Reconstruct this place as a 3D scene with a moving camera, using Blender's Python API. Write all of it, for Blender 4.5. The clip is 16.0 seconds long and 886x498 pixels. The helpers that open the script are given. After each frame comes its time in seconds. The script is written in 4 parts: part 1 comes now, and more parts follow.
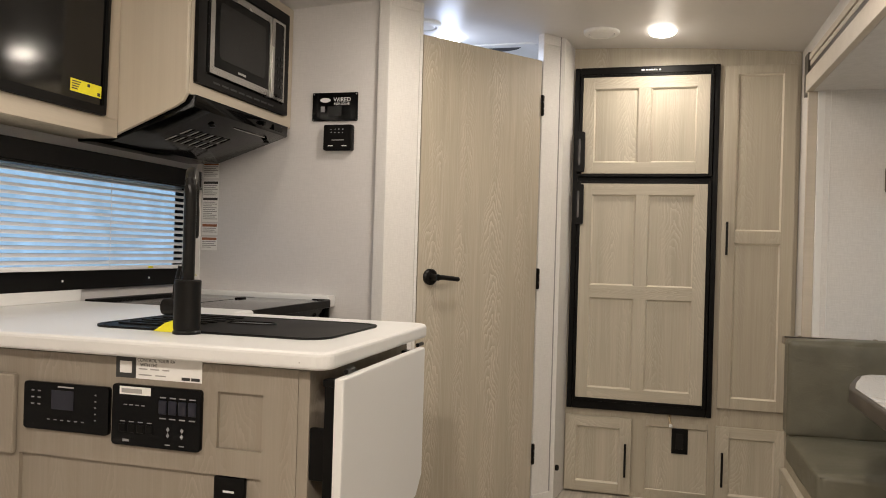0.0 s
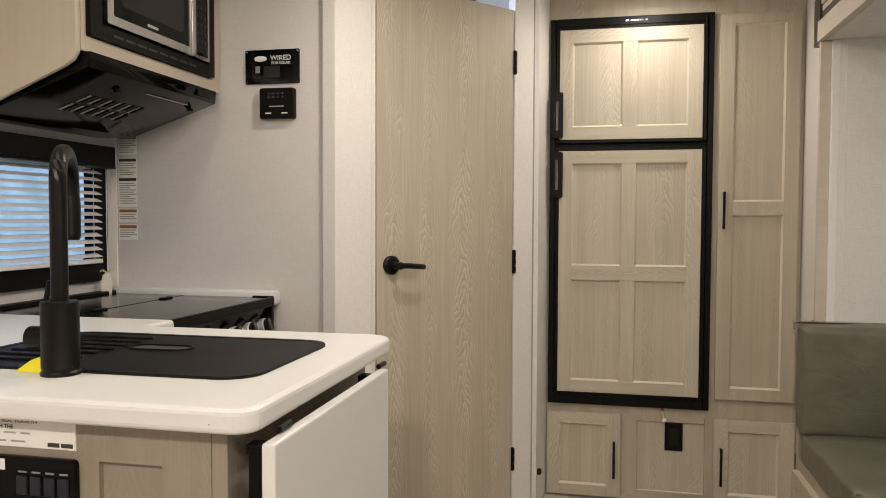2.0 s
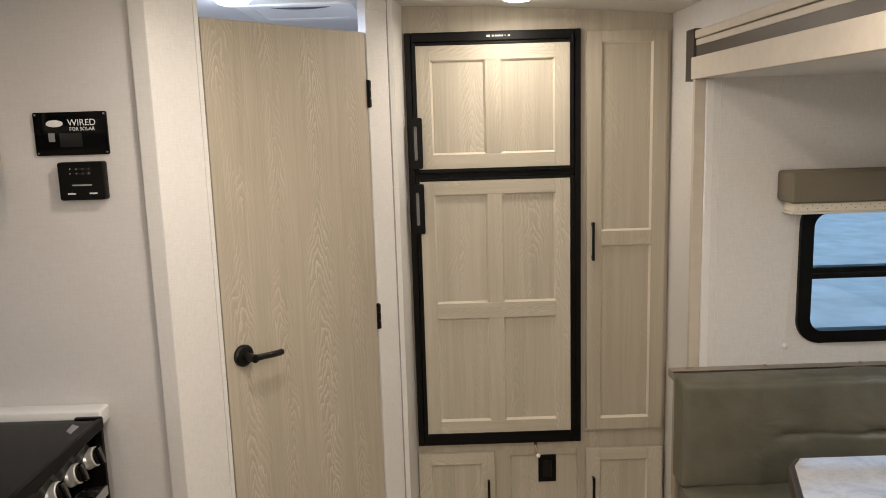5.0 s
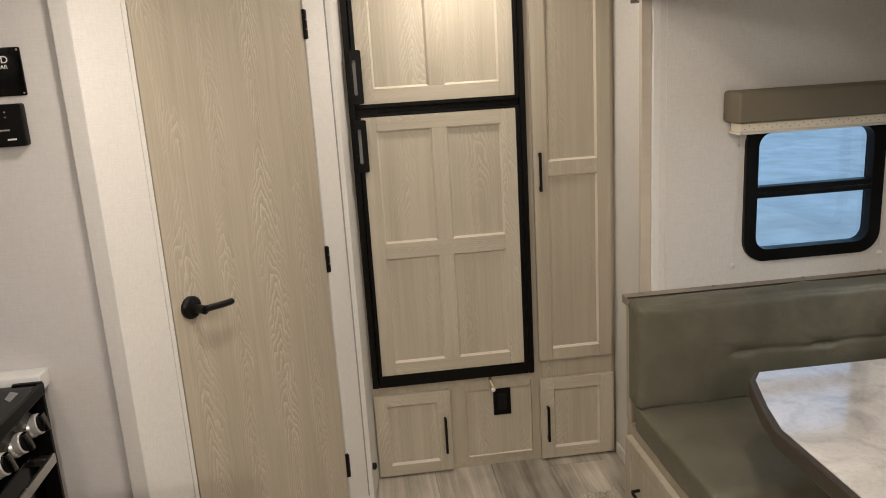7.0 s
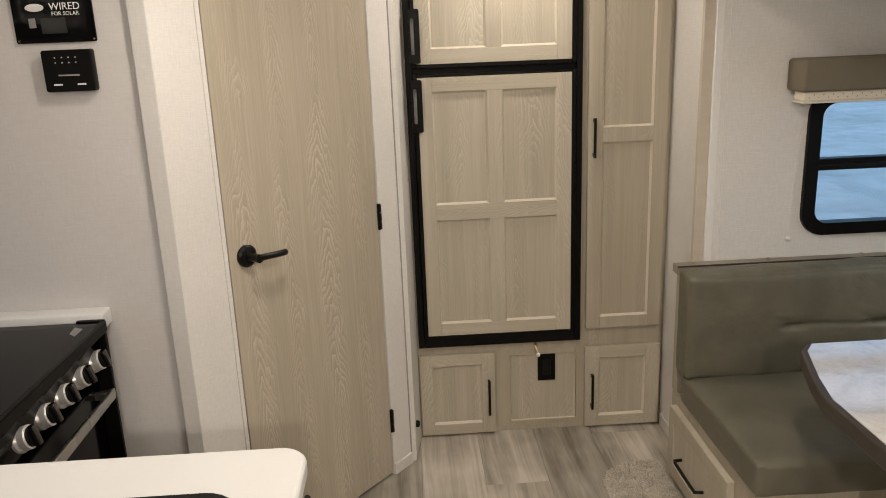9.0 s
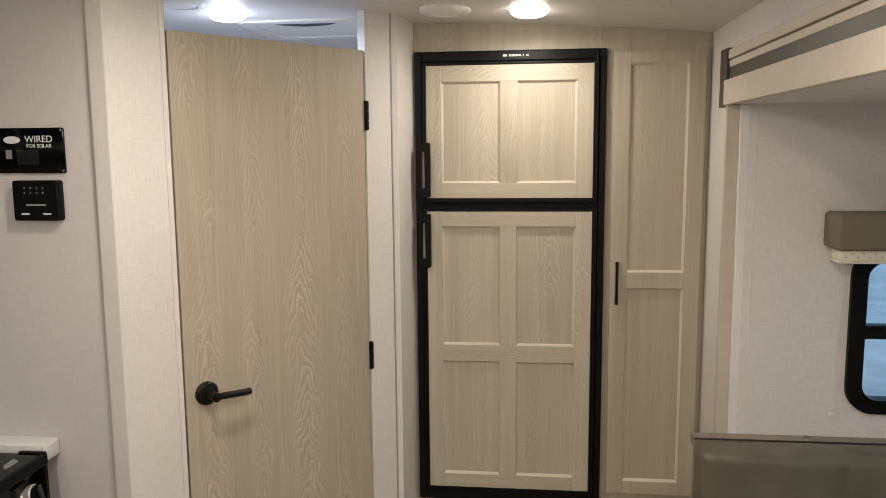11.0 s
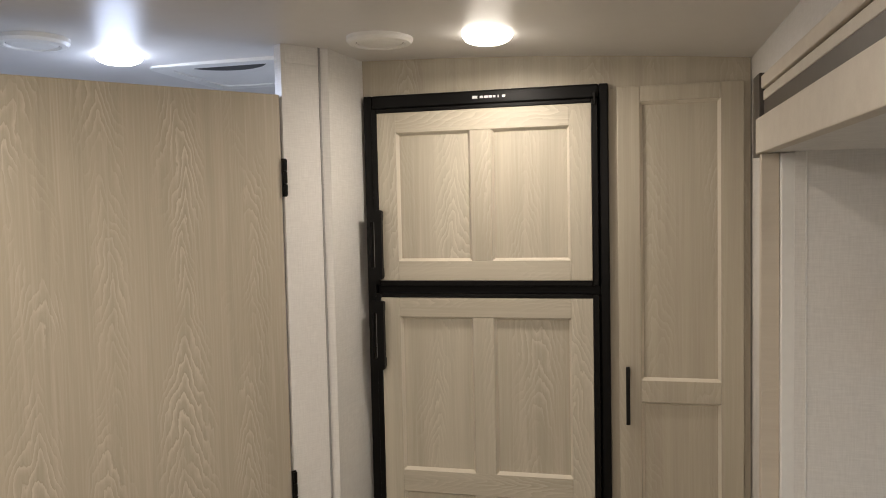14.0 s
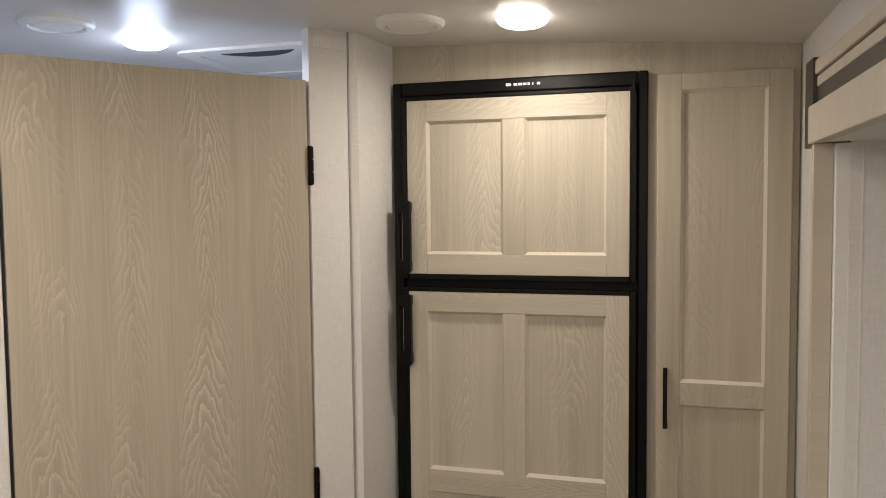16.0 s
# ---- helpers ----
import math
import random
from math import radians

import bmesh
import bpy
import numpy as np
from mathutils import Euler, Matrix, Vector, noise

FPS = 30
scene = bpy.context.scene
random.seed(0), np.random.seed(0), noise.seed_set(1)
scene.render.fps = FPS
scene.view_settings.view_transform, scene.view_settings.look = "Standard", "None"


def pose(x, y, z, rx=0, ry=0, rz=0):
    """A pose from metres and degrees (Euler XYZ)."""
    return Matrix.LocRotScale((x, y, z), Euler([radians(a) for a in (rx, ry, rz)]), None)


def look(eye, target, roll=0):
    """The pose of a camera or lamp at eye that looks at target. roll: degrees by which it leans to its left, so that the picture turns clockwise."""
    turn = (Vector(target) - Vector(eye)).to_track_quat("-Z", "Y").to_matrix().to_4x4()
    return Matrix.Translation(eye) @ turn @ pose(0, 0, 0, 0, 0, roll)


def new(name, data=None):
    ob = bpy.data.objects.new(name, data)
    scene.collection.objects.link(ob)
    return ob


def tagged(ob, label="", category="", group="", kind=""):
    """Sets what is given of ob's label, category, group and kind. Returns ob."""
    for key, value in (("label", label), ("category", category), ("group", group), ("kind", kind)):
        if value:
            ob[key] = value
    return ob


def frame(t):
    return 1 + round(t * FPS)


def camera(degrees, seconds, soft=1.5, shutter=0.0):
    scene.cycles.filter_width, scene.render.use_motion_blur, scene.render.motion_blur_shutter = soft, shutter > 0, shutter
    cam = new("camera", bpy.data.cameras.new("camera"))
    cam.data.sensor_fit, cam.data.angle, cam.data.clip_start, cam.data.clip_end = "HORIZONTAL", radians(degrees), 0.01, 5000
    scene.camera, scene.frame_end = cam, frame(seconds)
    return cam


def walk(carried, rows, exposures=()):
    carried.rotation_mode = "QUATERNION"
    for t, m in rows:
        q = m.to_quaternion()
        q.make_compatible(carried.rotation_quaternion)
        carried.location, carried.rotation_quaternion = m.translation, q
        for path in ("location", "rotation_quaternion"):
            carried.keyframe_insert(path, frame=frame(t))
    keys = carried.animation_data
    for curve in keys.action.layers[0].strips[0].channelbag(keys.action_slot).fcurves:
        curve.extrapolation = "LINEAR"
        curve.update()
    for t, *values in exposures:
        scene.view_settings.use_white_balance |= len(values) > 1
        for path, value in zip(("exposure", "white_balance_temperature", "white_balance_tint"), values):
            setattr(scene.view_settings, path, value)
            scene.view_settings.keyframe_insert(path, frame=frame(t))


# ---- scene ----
cam = camera(59.7, 16.0, soft=0.95)
METRES, EYE, TILT, LEAN, TURN = 2.62, 1.088, 0.0, 0.0, 15.3
ROWS = [
    (0.0, 0.0, 0.0, 0.0, -0.0, 0.14, -1.64),
    (0.5, -0.0045, 0.0212, 0.0047, -0.28, -0.04, -1.61),
    (1.0, -0.0048, 0.0605, 0.0126, -1.0, -0.35, -1.42),
    (1.5, -0.0076, 0.1069, 0.0199, -2.0, -0.97, -0.93),
    (2.0, -0.0043, 0.164, 0.02, -3.02, -2.23, -0.2),
    (2.5, 0.0011, 0.2179, 0.0441, -3.99, -4.21, 0.66),
    (3.0, 0.003, 0.2431, 0.1098, -5.31, -6.38, 1.38),
    (3.5, 0.0048, 0.262, 0.1655, -7.26, -8.14, 1.66),
    (4.0, 0.0052, 0.2749, 0.1954, -9.65, -9.06, 1.59),
    (4.5, -0.0095, 0.2888, 0.21, -12.84, -9.19, 1.46),
    (7.0, -0.0517, 0.3393, 0.1969, -22.22, -13.9, 3.39),
    (7.5, -0.0576, 0.3428, 0.1868, -22.17, -15.41, 3.25),
    (8.0, -0.0613, 0.3446, 0.1799, -21.62, -16.34, 2.96),
    (8.5, -0.0628, 0.3462, 0.1774, -20.37, -16.43, 2.64),
    (9.0, -0.0602, 0.3322, 0.1805, -18.33, -15.54, 2.18),
    (9.5, -0.0377, 0.3182, 0.1892, -15.74, -13.73, 1.65),
    (10.0, 0.0183, 0.3209, 0.2, -13.04, -11.34, 1.18),
    (12.5, 0.1864, 0.4679, 0.2097, -4.86, -4.4, 0.48),
    (13.0, 0.224, 0.5107, 0.2119, -3.58, -3.95, 0.75),
    (13.5, 0.2588, 0.5515, 0.2131, -2.64, -3.48, 1.05),
    (14.0, 0.2767, 0.5717, 0.2158, -1.92, -3.15, 1.26),
    (14.5, 0.283, 0.5821, 0.2169, -1.1, -2.97, 1.32),
    (15.0, 0.2816, 0.5868, 0.215, -0.59, -3.02, 1.19),
    (15.5, 0.2803, 0.5918, 0.2116, 0.06, -3.1, 0.9),
    (16.0, 0.2783, 0.5971, 0.2105, 0.42, -3.35, 0.57),
]
walk(cam, [(t, pose(0, 0, EYE, TILT, LEAN, TURN) @ pose(METRES * x, METRES * y, METRES * z, 90 + pitch, roll, yaw)) for t, x, y, z, yaw, pitch, roll in ROWS],
     exposures=[(0.0, 0.08), (2.0, 0.12), (3.5, 0.15), (4.5, 0.11), (7.0, 0.11), (10.0, 0.08), (12.5, -0.24), (16.0, -0.24)])

# ---- light ----
world = bpy.data.worlds.new("world")
scene.world = world
world.use_nodes = True
wn = world.node_tree.nodes
sky = wn.new("ShaderNodeTexSky")
sky.sky_type, sky.sun_disc = "NISHITA", False
sky.sun_elevation, sky.sun_rotation = radians(48), radians(135)
world.node_tree.links.new(sky.outputs[0], wn["Background"].inputs[0])
wn["Background"].inputs[1].default_value = 0.22
sun = new("sun", bpy.data.lights.new("sun", "SUN"))
sun.data.energy, sun.data.angle, sun.data.color = 0.8, radians(20), (1.0, 0.97, 0.93)
sun.matrix_world = look((0, 0, 10), (-0.5, 0.5, 9.2))

WARM, COOL = (1.0, 0.885, 0.765), (0.62, 0.73, 1.0)
# ceiling lamps: x, y, watts thrown down, watts thrown sideways, colour
LAMPS = [
    (0.009, 3.335, 3.3, 0.3, WARM),
    (-0.905, 3.32, 12.0, 1.2, COOL),
    (-0.60, 2.34, 5.8, 0.25, WARM),
    # unseen fill, added behind the camera's start to brighten the whole room
    (-0.25, -0.35, 29.0, 27.0, WARM),
    (0.2, 1.85, 7.5, 1.6, WARM),
    (-1.22, 1.32, 2.4, 2.7, WARM),
]


def ceiling_z(x):
    return 2.045 - 0.055 * ((x + 0.6) / 1.2) ** 2


for lx, ly, watts, side, colour in LAMPS:
    lamp = new("lamp_light", bpy.data.lights.new("lamp_light", "AREA"))
    lamp.data.shape, lamp.data.size = "DISK", 0.1
    lamp.data.energy, lamp.data.color = watts, colour
    lamp.location = (lx, ly, ceiling_z(lx) - 0.038)
    if side:
        bulb = new("lamp_glow", bpy.data.lights.new("lamp_glow", "POINT"))
        bulb.data.energy, bulb.data.color, bulb.data.shadow_soft_size = side, colour, 0.05
        bulb.location = (lx, ly, ceiling_z(lx) - 0.10)


# ---- materials ----
class Nodes:
    """A small node-tree writer round one Principled material."""

    def __init__(self, name, rough=0.5, metal=0.0):
        self.mat = bpy.data.materials.new(name)
        self.mat.use_nodes = True
        self.tree = self.mat.node_tree
        self.bsdf = self.tree.nodes["Principled BSDF"]
        self.bsdf.inputs["Roughness"].default_value = rough
        self.bsdf.inputs["Metallic"].default_value = metal

    def add(self, kind, links=(), **values):
        n = self.tree.nodes.new(kind)
        for key, value in values.items():
            n.inputs[key].default_value = value
        for socket, out in links:
            self.tree.links.new(out, n.inputs[socket])
        return n

    def math(self, op, a, b=None, c=None):
        n = self.tree.nodes.new("ShaderNodeMath")
        n.operation = op
        for i, v in enumerate((a, b, c)):
            if v is None:
                continue
            if hasattr(v, "is_output"):
                self.tree.links.new(v, n.inputs[i])
            else:
                n.inputs[i].default_value = v
        return n.outputs[0]

    def coords(self, scale, turn=0.0, spread=7.0):
        """World-sized object coordinates, shifted by a random step for each object."""
        tc = self.add("ShaderNodeTexCoord")
        info = self.add("ShaderNodeObjectInfo")
        rnd = self.math("MULTIPLY", info.outputs["Random"], spread)
        shift = self.add("ShaderNodeCombineXYZ", [(0, rnd), (1, rnd), (2, rnd)])
        add = self.tree.nodes.new("ShaderNodeVectorMath")
        add.operation = "ADD"
        self.tree.links.new(tc.outputs["Object"], add.inputs[0])
        self.tree.links.new(shift.outputs[0], add.inputs[1])
        if turn:
            scale = (scale[2], scale[1], scale[0])
        mp = self.add("ShaderNodeMapping", [("Vector", add.outputs[0])], Scale=scale)
        return mp.outputs[0]

    def noise(self, vec, scale, detail=3.0, rough=0.5, distort=0.0):
        return self.add("ShaderNodeTexNoise", [("Vector", vec)], Scale=scale, Detail=detail, Roughness=rough, Distortion=distort).outputs[0]

    def ramp(self, fac, stops):
        n = self.add("ShaderNodeValToRGB", [(0, fac)])
        el = n.color_ramp.elements
        while len(el) < len(stops):
            el.new(0.5)
        for e, (p, c) in zip(el, stops):
            e.position, e.color = p, (*c, 1) if len(c) == 3 else c
        return n.outputs[0]

    def mix(self, fac, a, b, blend="MIX"):
        n = self.tree.nodes.new("ShaderNodeMix")
        n.data_type, n.blend_type = "RGBA", blend
        for sock, v in ((n.inputs[0], fac), (n.inputs[6], a), (n.inputs[7], b)):
            if hasattr(v, "is_output"):
                self.tree.links.new(v, sock)
            elif isinstance(v, tuple):
                sock.default_value = (*v, 1)
            else:
                sock.default_value = v
        return n.outputs[2]

    def out(self, colour=None, height=None, strength=0.2, dist=0.002, rough=None):
        b = self.bsdf
        if colour is not None:
            if isinstance(colour, tuple):
                b.inputs["Base Color"].default_value = (*colour, 1)
            else:
                self.tree.links.new(colour, b.inputs["Base Color"])
        if height is not None:
            bump = self.add("ShaderNodeBump", [("Height", height)], Strength=strength, Distance=dist)
            self.tree.links.new(bump.outputs[0], b.inputs["Normal"])
        if rough is not None:
            self.tree.links.new(rough, b.inputs["Roughness"])
        return self.mat


def wood(name, base, pale, dark, turn=0.0, rough=0.5, amount=0.5, period=0.165, freq=23.0):
    """Washed ash: columns of pale cathedral arches between plain, streaked staves; the grain runs along z, or across if turned."""
    n = Nodes(name, rough)
    xyz = n.add("ShaderNodeSeparateXYZ", [(0, n.coords((1, 1, 1)))])
    flat = n.math("ADD", xyz.outputs[0], xyz.outputs[1])
    across, along = (xyz.outputs[2], flat) if turn else (flat, xyz.outputs[2])
    sway = n.noise(n.coords((6, 6, 2.6), turn), 1.0, 3.0, 0.5)
    ripple = n.noise(n.coords((30, 30, 9), turn), 1.0, 4.0, 0.6)
    place = n.math("DIVIDE", n.math("MULTIPLY_ADD", n.math("SUBTRACT", sway, 0.5), 0.16, across), period)
    cell = n.math("FLOOR", place)
    white = n.tree.nodes.new("ShaderNodeTexWhiteNoise")
    white.noise_dimensions = "1D"
    n.tree.links.new(cell, white.inputs["W"])
    chance = white.outputs["Value"]
    u = n.math("SUBTRACT", n.math("FRACT", place), 0.5)
    reach = n.math("ABSOLUTE", u)
    arch = n.math("MULTIPLY", n.math("SQRT", n.math("MULTIPLY_ADD", u, u, 0.0006)), period * 3.6)
    phase = n.math("ADD", n.math("ADD", along, arch), n.math("MULTIPLY_ADD", ripple, 0.13, n.math("MULTIPLY", chance, 3.7)))
    saw = n.math("FRACT", n.math("MULTIPLY", phase, freq))
    line = n.ramp(saw, [(0.30, (0, 0, 0)), (0.62, (0.45, 0.45, 0.45)), (0.84, (1, 1, 1)), (0.93, (0, 0, 0))])
    column = n.ramp(reach, [(0.13, (1, 1, 1)), (0.40, (0, 0, 0))])
    broken = n.ramp(n.noise(n.coords((11, 11, 3.5), turn), 1.0, 3.0), [(0.38, (0, 0, 0)), (0.56, (1, 1, 1))])
    mask = n.math("MULTIPLY", n.math("MULTIPLY", column, broken), n.math("MULTIPLY_ADD", chance, 0.6, 0.4))
    fine = n.noise(n.coords((230, 230, 5.0), turn), 1.0, 3.0, 0.6)
    streak = n.noise(n.coords((24, 24, 0.55), turn), 1.3, 4.0, 0.6)
    broad = n.noise(n.coords((4.5, 4.5, 0.5), turn), 1.3, 2.0, 0.5)
    col = n.mix(n.ramp(n.math("MULTIPLY_ADD", broad, 0.45, n.math("MULTIPLY", streak, 0.55)), [(0.38, (0, 0, 0)), (0.62, (1, 1, 1))]), dark, base)
    col = n.mix(n.math("MULTIPLY", n.ramp(fine, [(0.45, (0, 0, 0)), (0.75, (1, 1, 1))]), 0.18), col, pale)
    vein = n.ramp(n.noise(n.coords((85, 85, 1.6), turn), 1.0, 3.0, 0.6, 0.6), [(0.55, (0, 0, 0)), (0.70, (1, 1, 1))])
    fac = n.math("MULTIPLY", n.math("MAXIMUM", n.math("MULTIPLY", line, mask), n.math("MULTIPLY", vein, 0.25)), amount)
    shade = n.ramp(saw, [(0.0, (0.6, 0.6, 0.6)), (0.12, (0, 0, 0)), (0.90, (0, 0, 0)), (0.96, (1, 1, 1))])
    col = n.mix(n.math("MULTIPLY", n.math("MULTIPLY", shade, mask), 0.55 * amount), col, tuple(0.74 * c for c in dark))
    col = n.mix(fac, col, pale)
    return n.out(col, n.math("ADD", fine, fac), 0.14, 0.0008)


def linen(name, base, dark, rough=0.75):
    """Woven wall covering with crossed threads and slight blotches."""
    n = Nodes(name, rough)
    a = n.noise(n.coords((520, 520, 22), spread=0), 1.0, 2.0)
    b = n.noise(n.coords((24, 24, 520), spread=0), 1.0, 2.0)
    slub = n.noise(n.coords((45, 45, 300), spread=0), 1.0, 2.0)
    warp = n.noise(n.coords((230, 230, 40), spread=0), 1.0, 2.0)
    weave = n.math("MULTIPLY", n.math("ADD", n.math("ADD", a, b), n.math("ADD", slub, warp)), 0.25)
    big = n.noise(n.coords((2.2, 2.2, 1.6), spread=0), 1.5, 3.0)
    fac = n.ramp(n.math("ADD", n.math("MULTIPLY", weave, 0.85), n.math("MULTIPLY", big, 0.15)), [(0.40, (0, 0, 0)), (0.60, (1, 1, 1))])
    return n.out(n.mix(fac, dark, base), weave, 0.2, 0.0008)


def plain(name, colour, rough=0.5, metal=0.0, vary=0.08, grain=60.0, bump=0.05, coat=0.0, shine=0.5):
    """One finish with faint mottling and a fine relief."""
    n = Nodes(name, rough, metal)
    v = n.noise(n.coords((1, 1, 1)), grain, 4.0)
    w = n.noise(n.coords((1, 1, 1)), 3.0, 3.0)
    both = n.math("ADD", n.math("MULTIPLY", v, 0.5), n.math("MULTIPLY", w, 0.5))
    lo = tuple(c * (1 - vary) for c in colour)
    hi = tuple(min(1, c * (1 + vary)) for c in colour)
    n.bsdf.inputs["Coat Weight"].default_value = coat
    n.bsdf.inputs["Specular IOR Level"].default_value = shine
    r = n.math("MULTIPLY_ADD", w, 0.16, rough - 0.08)
    return n.out(n.mix(n.ramp(both, [(0.35, (0, 0, 0)), (0.65, (1, 1, 1))]), lo, hi), v, bump, 0.0006, r)


def glow(name, colour, strength):
    n = Nodes(name, 0.4)
    n.bsdf.inputs["Emission Color"].default_value = (*colour, 1)
    n.bsdf.inputs["Emission Strength"].default_value = strength
    return n.out(colour)


def glass(name, tint=(1, 1, 1), rough=0.0):
    n = Nodes(name, rough)
    n.bsdf.inputs["Transmission Weight"].default_value = 1.0
    n.bsdf.inputs["IOR"].default_value = 1.45
    return n.out(tint)


TAN, PALE, DARK = (0.475, 0.432, 0.345), (0.68, 0.635, 0.54), (0.39, 0.348, 0.272)
WOOD = wood("washed_ash", TAN, PALE, DARK)
WOOD_H = wood("washed_ash_cross_grain", TAN, PALE, DARK, turn=90)
DOORWOOD = wood("washed_ash_veneer", (0.45, 0.396, 0.308), (0.70, 0.64, 0.54), (0.375, 0.328, 0.25), amount=0.76, period=0.15)
FRAMEWOOD = wood("taupe_ash", (0.43, 0.388, 0.303), (0.56, 0.51, 0.425), (0.355, 0.312, 0.243), amount=0.42)
TAUPE = wood("grey_taupe_laminate", (0.27, 0.235, 0.19), (0.38, 0.335, 0.28), (0.235, 0.20, 0.158), amount=0.5)
CABWOOD = wood("cream_cabinet_ash", (0.50, 0.44, 0.35), (0.58, 0.52, 0.43), (0.46, 0.40, 0.315), amount=0.16)
CABWOOD_H = wood("cream_cabinet_ash_cross", (0.50, 0.44, 0.35), (0.58, 0.52, 0.43), (0.46, 0.40, 0.315), turn=90, amount=0.16)
CREAM = wood("cream_ash_trim", (0.58, 0.52, 0.43), (0.66, 0.60, 0.51), (0.53, 0.47, 0.385), turn=90, amount=0.2)
PALEWOOD = wood("pale_ash_bead", (0.62, 0.57, 0.475), (0.68, 0.63, 0.54), (0.58, 0.53, 0.44), amount=0.1)
LINEN = linen("white_linen_panel", (0.75, 0.73, 0.70), (0.655, 0.635, 0.605))
LINEN_GREY = linen("grey_linen_panel", (0.62, 0.60, 0.59), (0.56, 0.543, 0.532))
CEIL = plain("ceiling_vinyl", (0.66, 0.64, 0.62), 0.36, vary=0.02, grain=25, bump=0.03)
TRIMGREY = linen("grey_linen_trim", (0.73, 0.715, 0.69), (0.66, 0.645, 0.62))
WHITE = plain("white_plastic", (0.78, 0.77, 0.74), 0.35, vary=0.03)
SOLID = plain("white_solid_surface", (0.70, 0.70, 0.69), 0.36, vary=0.012, grain=180, bump=0.0)
BLACK = plain("black_plastic", (0.0035, 0.0032, 0.003), 0.42, vary=0.2, bump=0.06, shine=0.13)
SATIN = plain("satin_black_metal", (0.006, 0.0055, 0.005), 0.34, 0.0, vary=0.15, bump=0.03, shine=0.2)
BLACKGLASS = plain("black_glass", (0.002, 0.002, 0.0022), 0.11, vary=0.1, bump=0.0, shine=0.14)
TVGLASS = plain("television_glass", (0.002, 0.002, 0.0022), 0.09, vary=0.1, bump=0.0, shine=0.5)
SINKMAT = plain("charcoal_composite", (0.006, 0.0058, 0.0056), 0.5, vary=0.15, grain=300, bump=0.1, shine=0.18)
STEEL = plain("brushed_steel", (0.55, 0.54, 0.52), 0.28, 1.0, vary=0.1, grain=200)
GREYSCREEN = plain("microwave_window", (0.012, 0.012, 0.012), 0.16, vary=0.1, bump=0.0, shine=0.3)
BRASS = plain("aged_brass", (0.62, 0.5, 0.33), 0.3, 1.0)
DARKCHROME = plain("dark_chrome", (0.16, 0.155, 0.15), 0.24, 1.0, vary=0.06, grain=30)
KNOBSTEEL = plain("satin_chrome", (0.66, 0.65, 0.63), 0.32, 0.55, vary=0.06, grain=30)
VALANCE = plain("olive_brown_valance_cloth", (0.17, 0.145, 0.1), 0.7, vary=0.1, grain=400, bump=0.3)
BROWN = plain("brown_fascia_band", (0.072, 0.058, 0.046), 0.45, vary=0.1)
DARKEDGE = plain("dark_bronze_edge", (0.04, 0.031, 0.024), 0.4, vary=0.15)
SHADE = plain("cream_pleated_shade", (0.72, 0.66, 0.54), 0.8, vary=0.08, grain=500)
SLAT = plain("white_blind_slat", (0.75, 0.75, 0.74), 0.4, vary=0.03)
PAPER = plain("white_label_paper", (0.78, 0.77, 0.75), 0.6, vary=0.03)
PRINT_SHEEN = plain("grey_print_and_sheen", (0.32, 0.31, 0.30), 0.6)
INKPALE = plain("dim_white_print", (0.22, 0.22, 0.23), 0.5)
PRINT_SHADE = plain("black_print_and_gap_shade", (0.03, 0.03, 0.03), 0.6)
ORANGE = plain("orange_brown_print", (0.30, 0.11, 0.05), 0.6)
YELLOW = plain("yellow_label", (0.80, 0.72, 0.02), 0.55, vary=0.04)
PALETIE = plain("pale_yellow_tie", (0.66, 0.62, 0.32), 0.5)
WHITEPRINT = plain("white_print", (0.75, 0.75, 0.75), 0.5)
BLUEPRINT = plain("dark_blue_keys", (0.006, 0.007, 0.017), 0.4)
CREAMPLASTIC = plain("cream_plastic", (0.66, 0.62, 0.54), 0.4)
DIFFUSER = glow("lamp_diffuser", (1.0, 0.93, 0.82), 12.0)
DIFFUSER_COOL = glow("cool_lamp_diffuser", (0.96, 0.97, 1.0), 12.0)
PANE = glass("window_glass", (0.66, 0.90, 1.0))
CONCRETE = plain("pale_outdoor_concrete", (0.5, 0.5, 0.49), 0.7, vary=0.22, grain=0.5, bump=0.2)

BACKDROP = plain("blue_grey_backdrop", (0.68, 0.73, 0.80), 0.6, vary=0.25, grain=0.8)


def table_stone():
    n = Nodes("pale_marble_laminate", 0.12)
    n.bsdf.inputs["Specular IOR Level"].default_value = 0.9
    n.bsdf.inputs["Coat Weight"].default_value = 0.9
    n.bsdf.inputs["Coat IOR"].default_value = 1.9
    n.bsdf.inputs["Coat Roughness"].default_value = 0.07
    vec = n.coords((1, 1, 1))
    cloud = n.noise(vec, 7.0, 8.0, 0.65, 1.2)
    speck = n.noise(vec, 90.0, 4.0, 0.7)
    col = n.ramp(cloud, [(0.3, (0.46, 0.44, 0.42)), (0.5, (0.66, 0.645, 0.625)), (0.7, (0.77, 0.76, 0.75))])
    col = n.mix(n.math("MULTIPLY", n.ramp(speck, [(0.5, (0, 0, 0)), (0.7, (1, 1, 1))]), 0.3), col, (0.42, 0.36, 0.31))
    r = n.math("MULTIPLY_ADD", cloud, 0.2, 0.04)
    return n.out(col, speck, 0.22, 0.0006, r)


